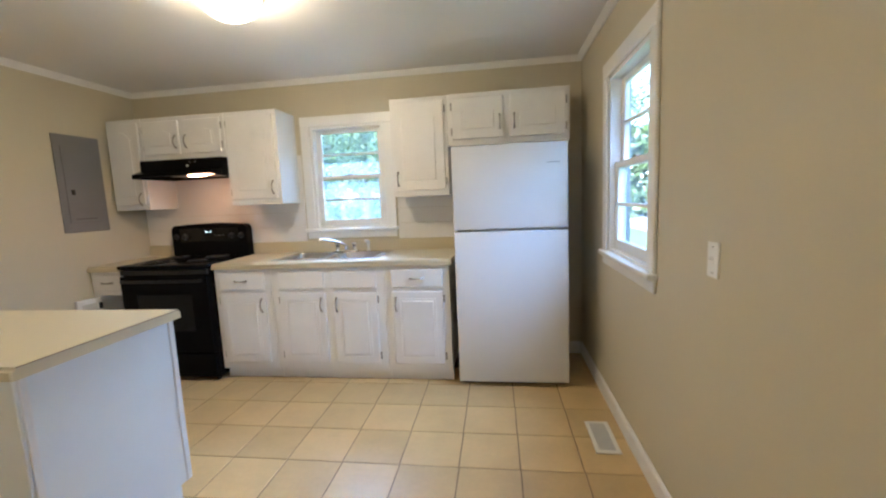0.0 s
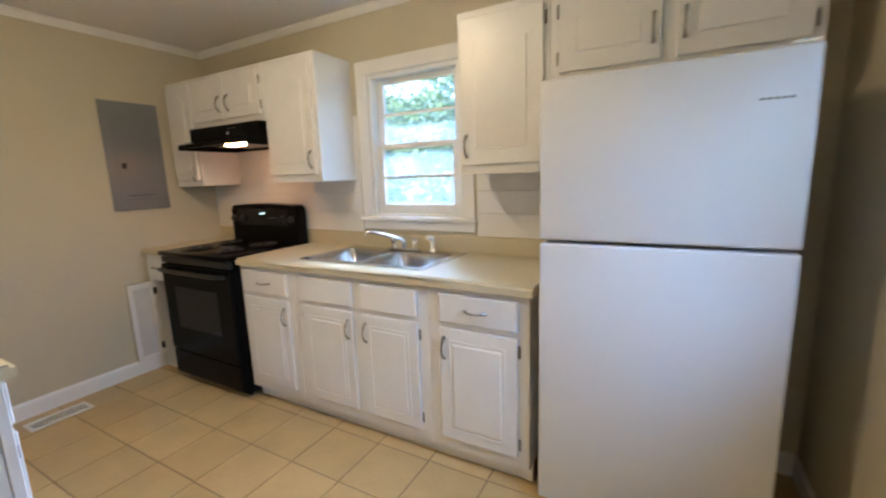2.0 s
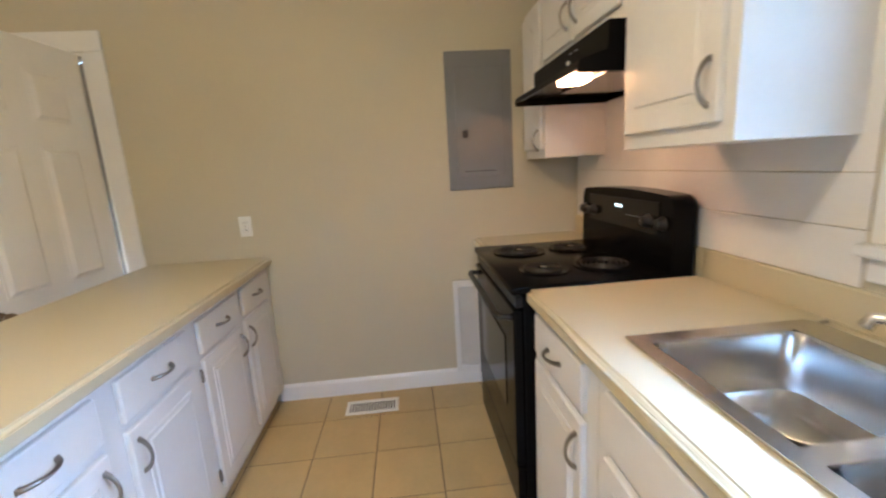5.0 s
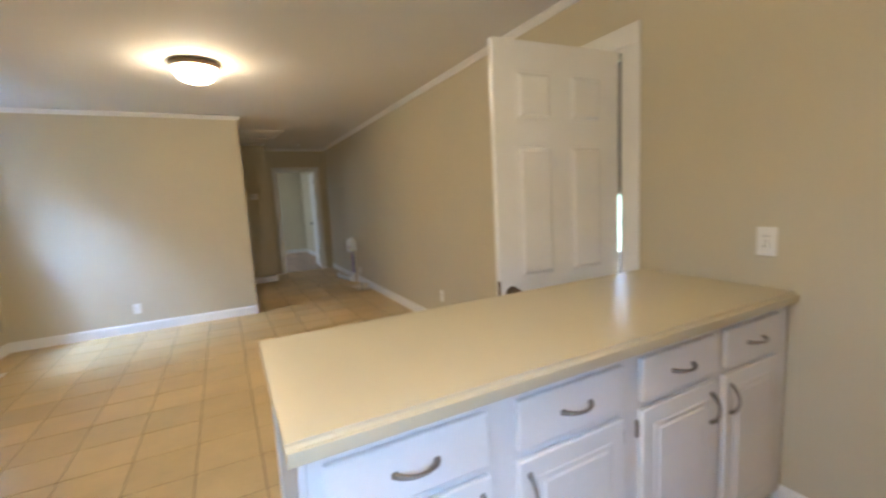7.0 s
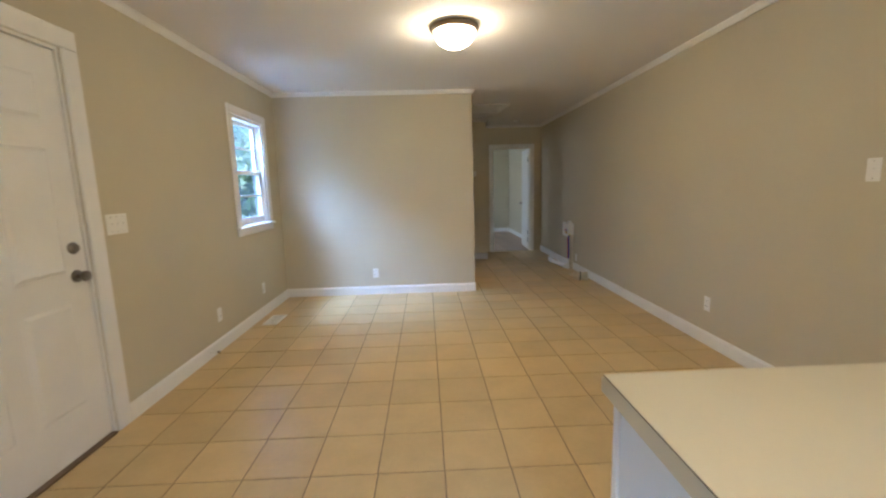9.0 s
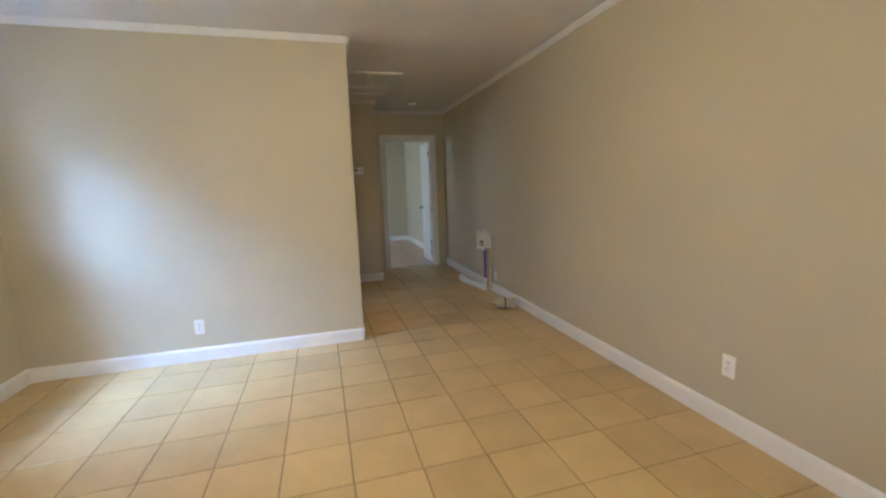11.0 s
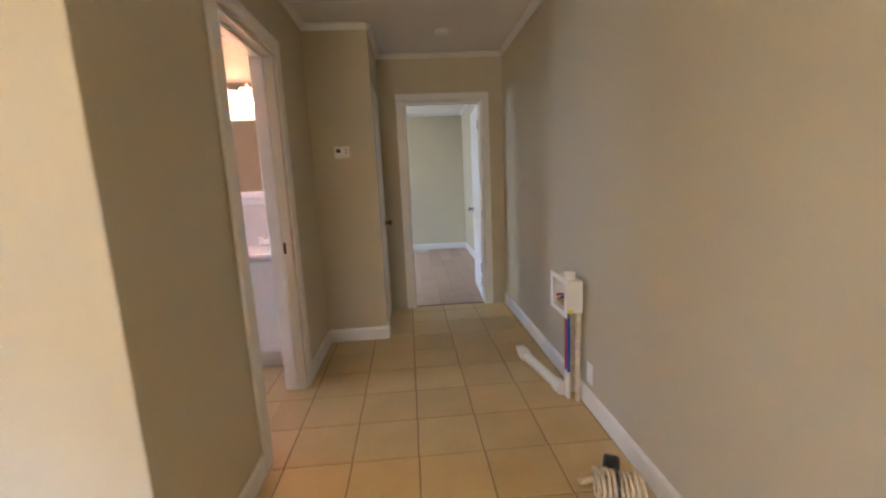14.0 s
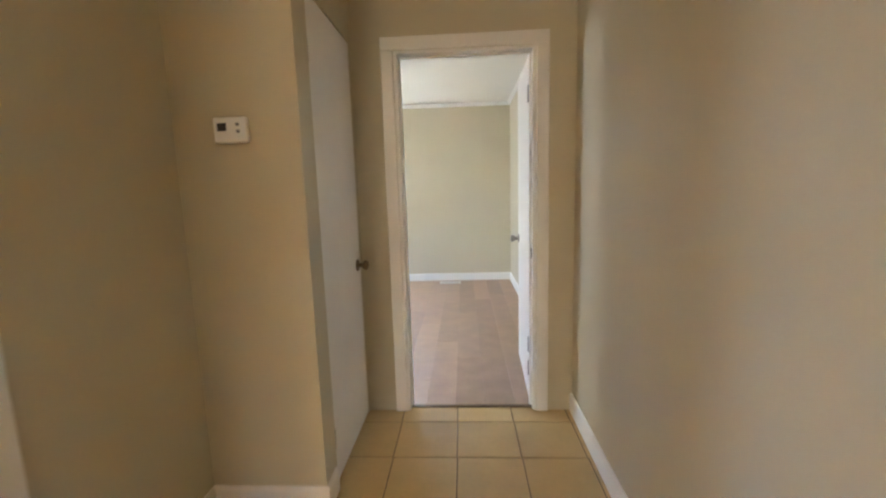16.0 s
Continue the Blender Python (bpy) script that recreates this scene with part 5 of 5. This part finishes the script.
# ---- floor pieces ----
def tiled_floor(name, x0, x1, y0, y1, label, skip=()):
    """Grout bed with one tile object for each tile; cut tiles at the walls."""
    bed = structure(name, boxm(x0, x1, y0, y1, -0.012, -0.0025), GROUT, label, "floor")
    pitch, gap, ox, oy, skew = 0.3125, 0.0055, 0.870, -1.25, -0.0095
    whole = None
    for i in range(-22, 22):
        for j in range(-40, 22):
            b0, b1 = oy + j * pitch + gap / 2, oy + (j + 1) * pitch - gap / 2
            sh = skew * (b0 + 1.5)
            a0, a1 = ox + sh + i * pitch + gap / 2, ox + sh + (i + 1) * pitch - gap / 2
            c0, c1, d0, d1 = max(a0, x0), min(a1, x1), max(b0, y0), min(b1, y1)
            if c1 - c0 < 0.012 or d1 - d0 < 0.012:
                continue
            if any(c0 > s0 and c1 < s1 and d0 > t0 and d1 < t1 for s0, s1, t0, t1 in skip):
                continue
            full = (c1 - c0 > pitch - gap - 0.0005) and (d1 - d0 > pitch - gap - 0.0005)
            w, d = c1 - c0, d1 - d0
            if full and whole:
                ob = new("tile", whole)
                ob.parent = bed
            else:
                bm = bmesh.new()
                u, v, e = w / 2, d / 2, 0.0035
                low = [bm.verts.new(p) for p in ((-u, -v, -0.0025), (u, -v, -0.0025), (u, v, -0.0025), (-u, v, -0.0025))]
                mid = [bm.verts.new(p) for p in ((-u, -v, 0.002), (u, -v, 0.002), (u, v, 0.002), (-u, v, 0.002))]
                hi = [bm.verts.new(p) for p in ((-u + e, -v + e, 0.0035), (u - e, -v + e, 0.0035), (u - e, v - e, 0.0035), (-u + e, v - e, 0.0035))]
                for p, q in ((low, mid), (mid, hi)):
                    for k in range(4):
                        bm.faces.new((p[k], p[(k + 1) % 4], q[(k + 1) % 4], q[k]))
                bm.faces.new(hi)
                ob = part("tile", bm, TILE, bed)
                if full:
                    whole = ob.data
            ob.location = ((c0 + c1) / 2, (d0 + d1) / 2, -0.003 + 0.0006 * noise.noise((c0 * 3, d0 * 3, 0)))


tiled_floor("floor", W, E, S, N, "beige ceramic floor tiles with dark grout", skip=((-0.97, 2.49, 2.0, 3.0), (W, 0.5, 0.02, 0.58)))
tiled_floor("floor_hall", W, HX + T, HY - 0.04, S, "beige ceramic floor tiles in the hallway", skip=((CX, 1.0, -8.0, CY),))
tiled_floor("floor_bath", HX + T, E, CY - 0.01, S - T, "beige ceramic floor tiles in the bathroom")


def plank_floor(name, x0, x1, y0, y1, label):
    bed = structure(name, boxm(x0, x1, y0, y1, -0.012, -0.004), DARK, label, "floor")
    rng = random.Random(9)
    w, x = 0.18, x0
    while x < x1 - 0.01:
        y = y0 - rng.uniform(0, 1.0)
        while y < y1:
            a, b = max(y, y0), min(y + 1.22, y1)
            if b - a > 0.02:
                part("plank", boxm(x + 0.0003, min(x + w, x1) - 0.0003, a + 0.0003, b - 0.0003, -0.004, 0.001, 0.001), PLANK, bed)
            y += 1.22
        x += w


plank_floor("floor_bedroom", BEDX, BEDE, BEDY, HY - 0.041, "brown wood-look laminate planks in the bedroom")
structure("floor_transition", boxm(BEDDOOR[0] + 0.016, BEDDOOR[1] - 0.016, HY - 0.055, HY - 0.025, 0.0012, 0.006, 0.002), BRONZE, "narrow dark strip between tiles and planks", "threshold")
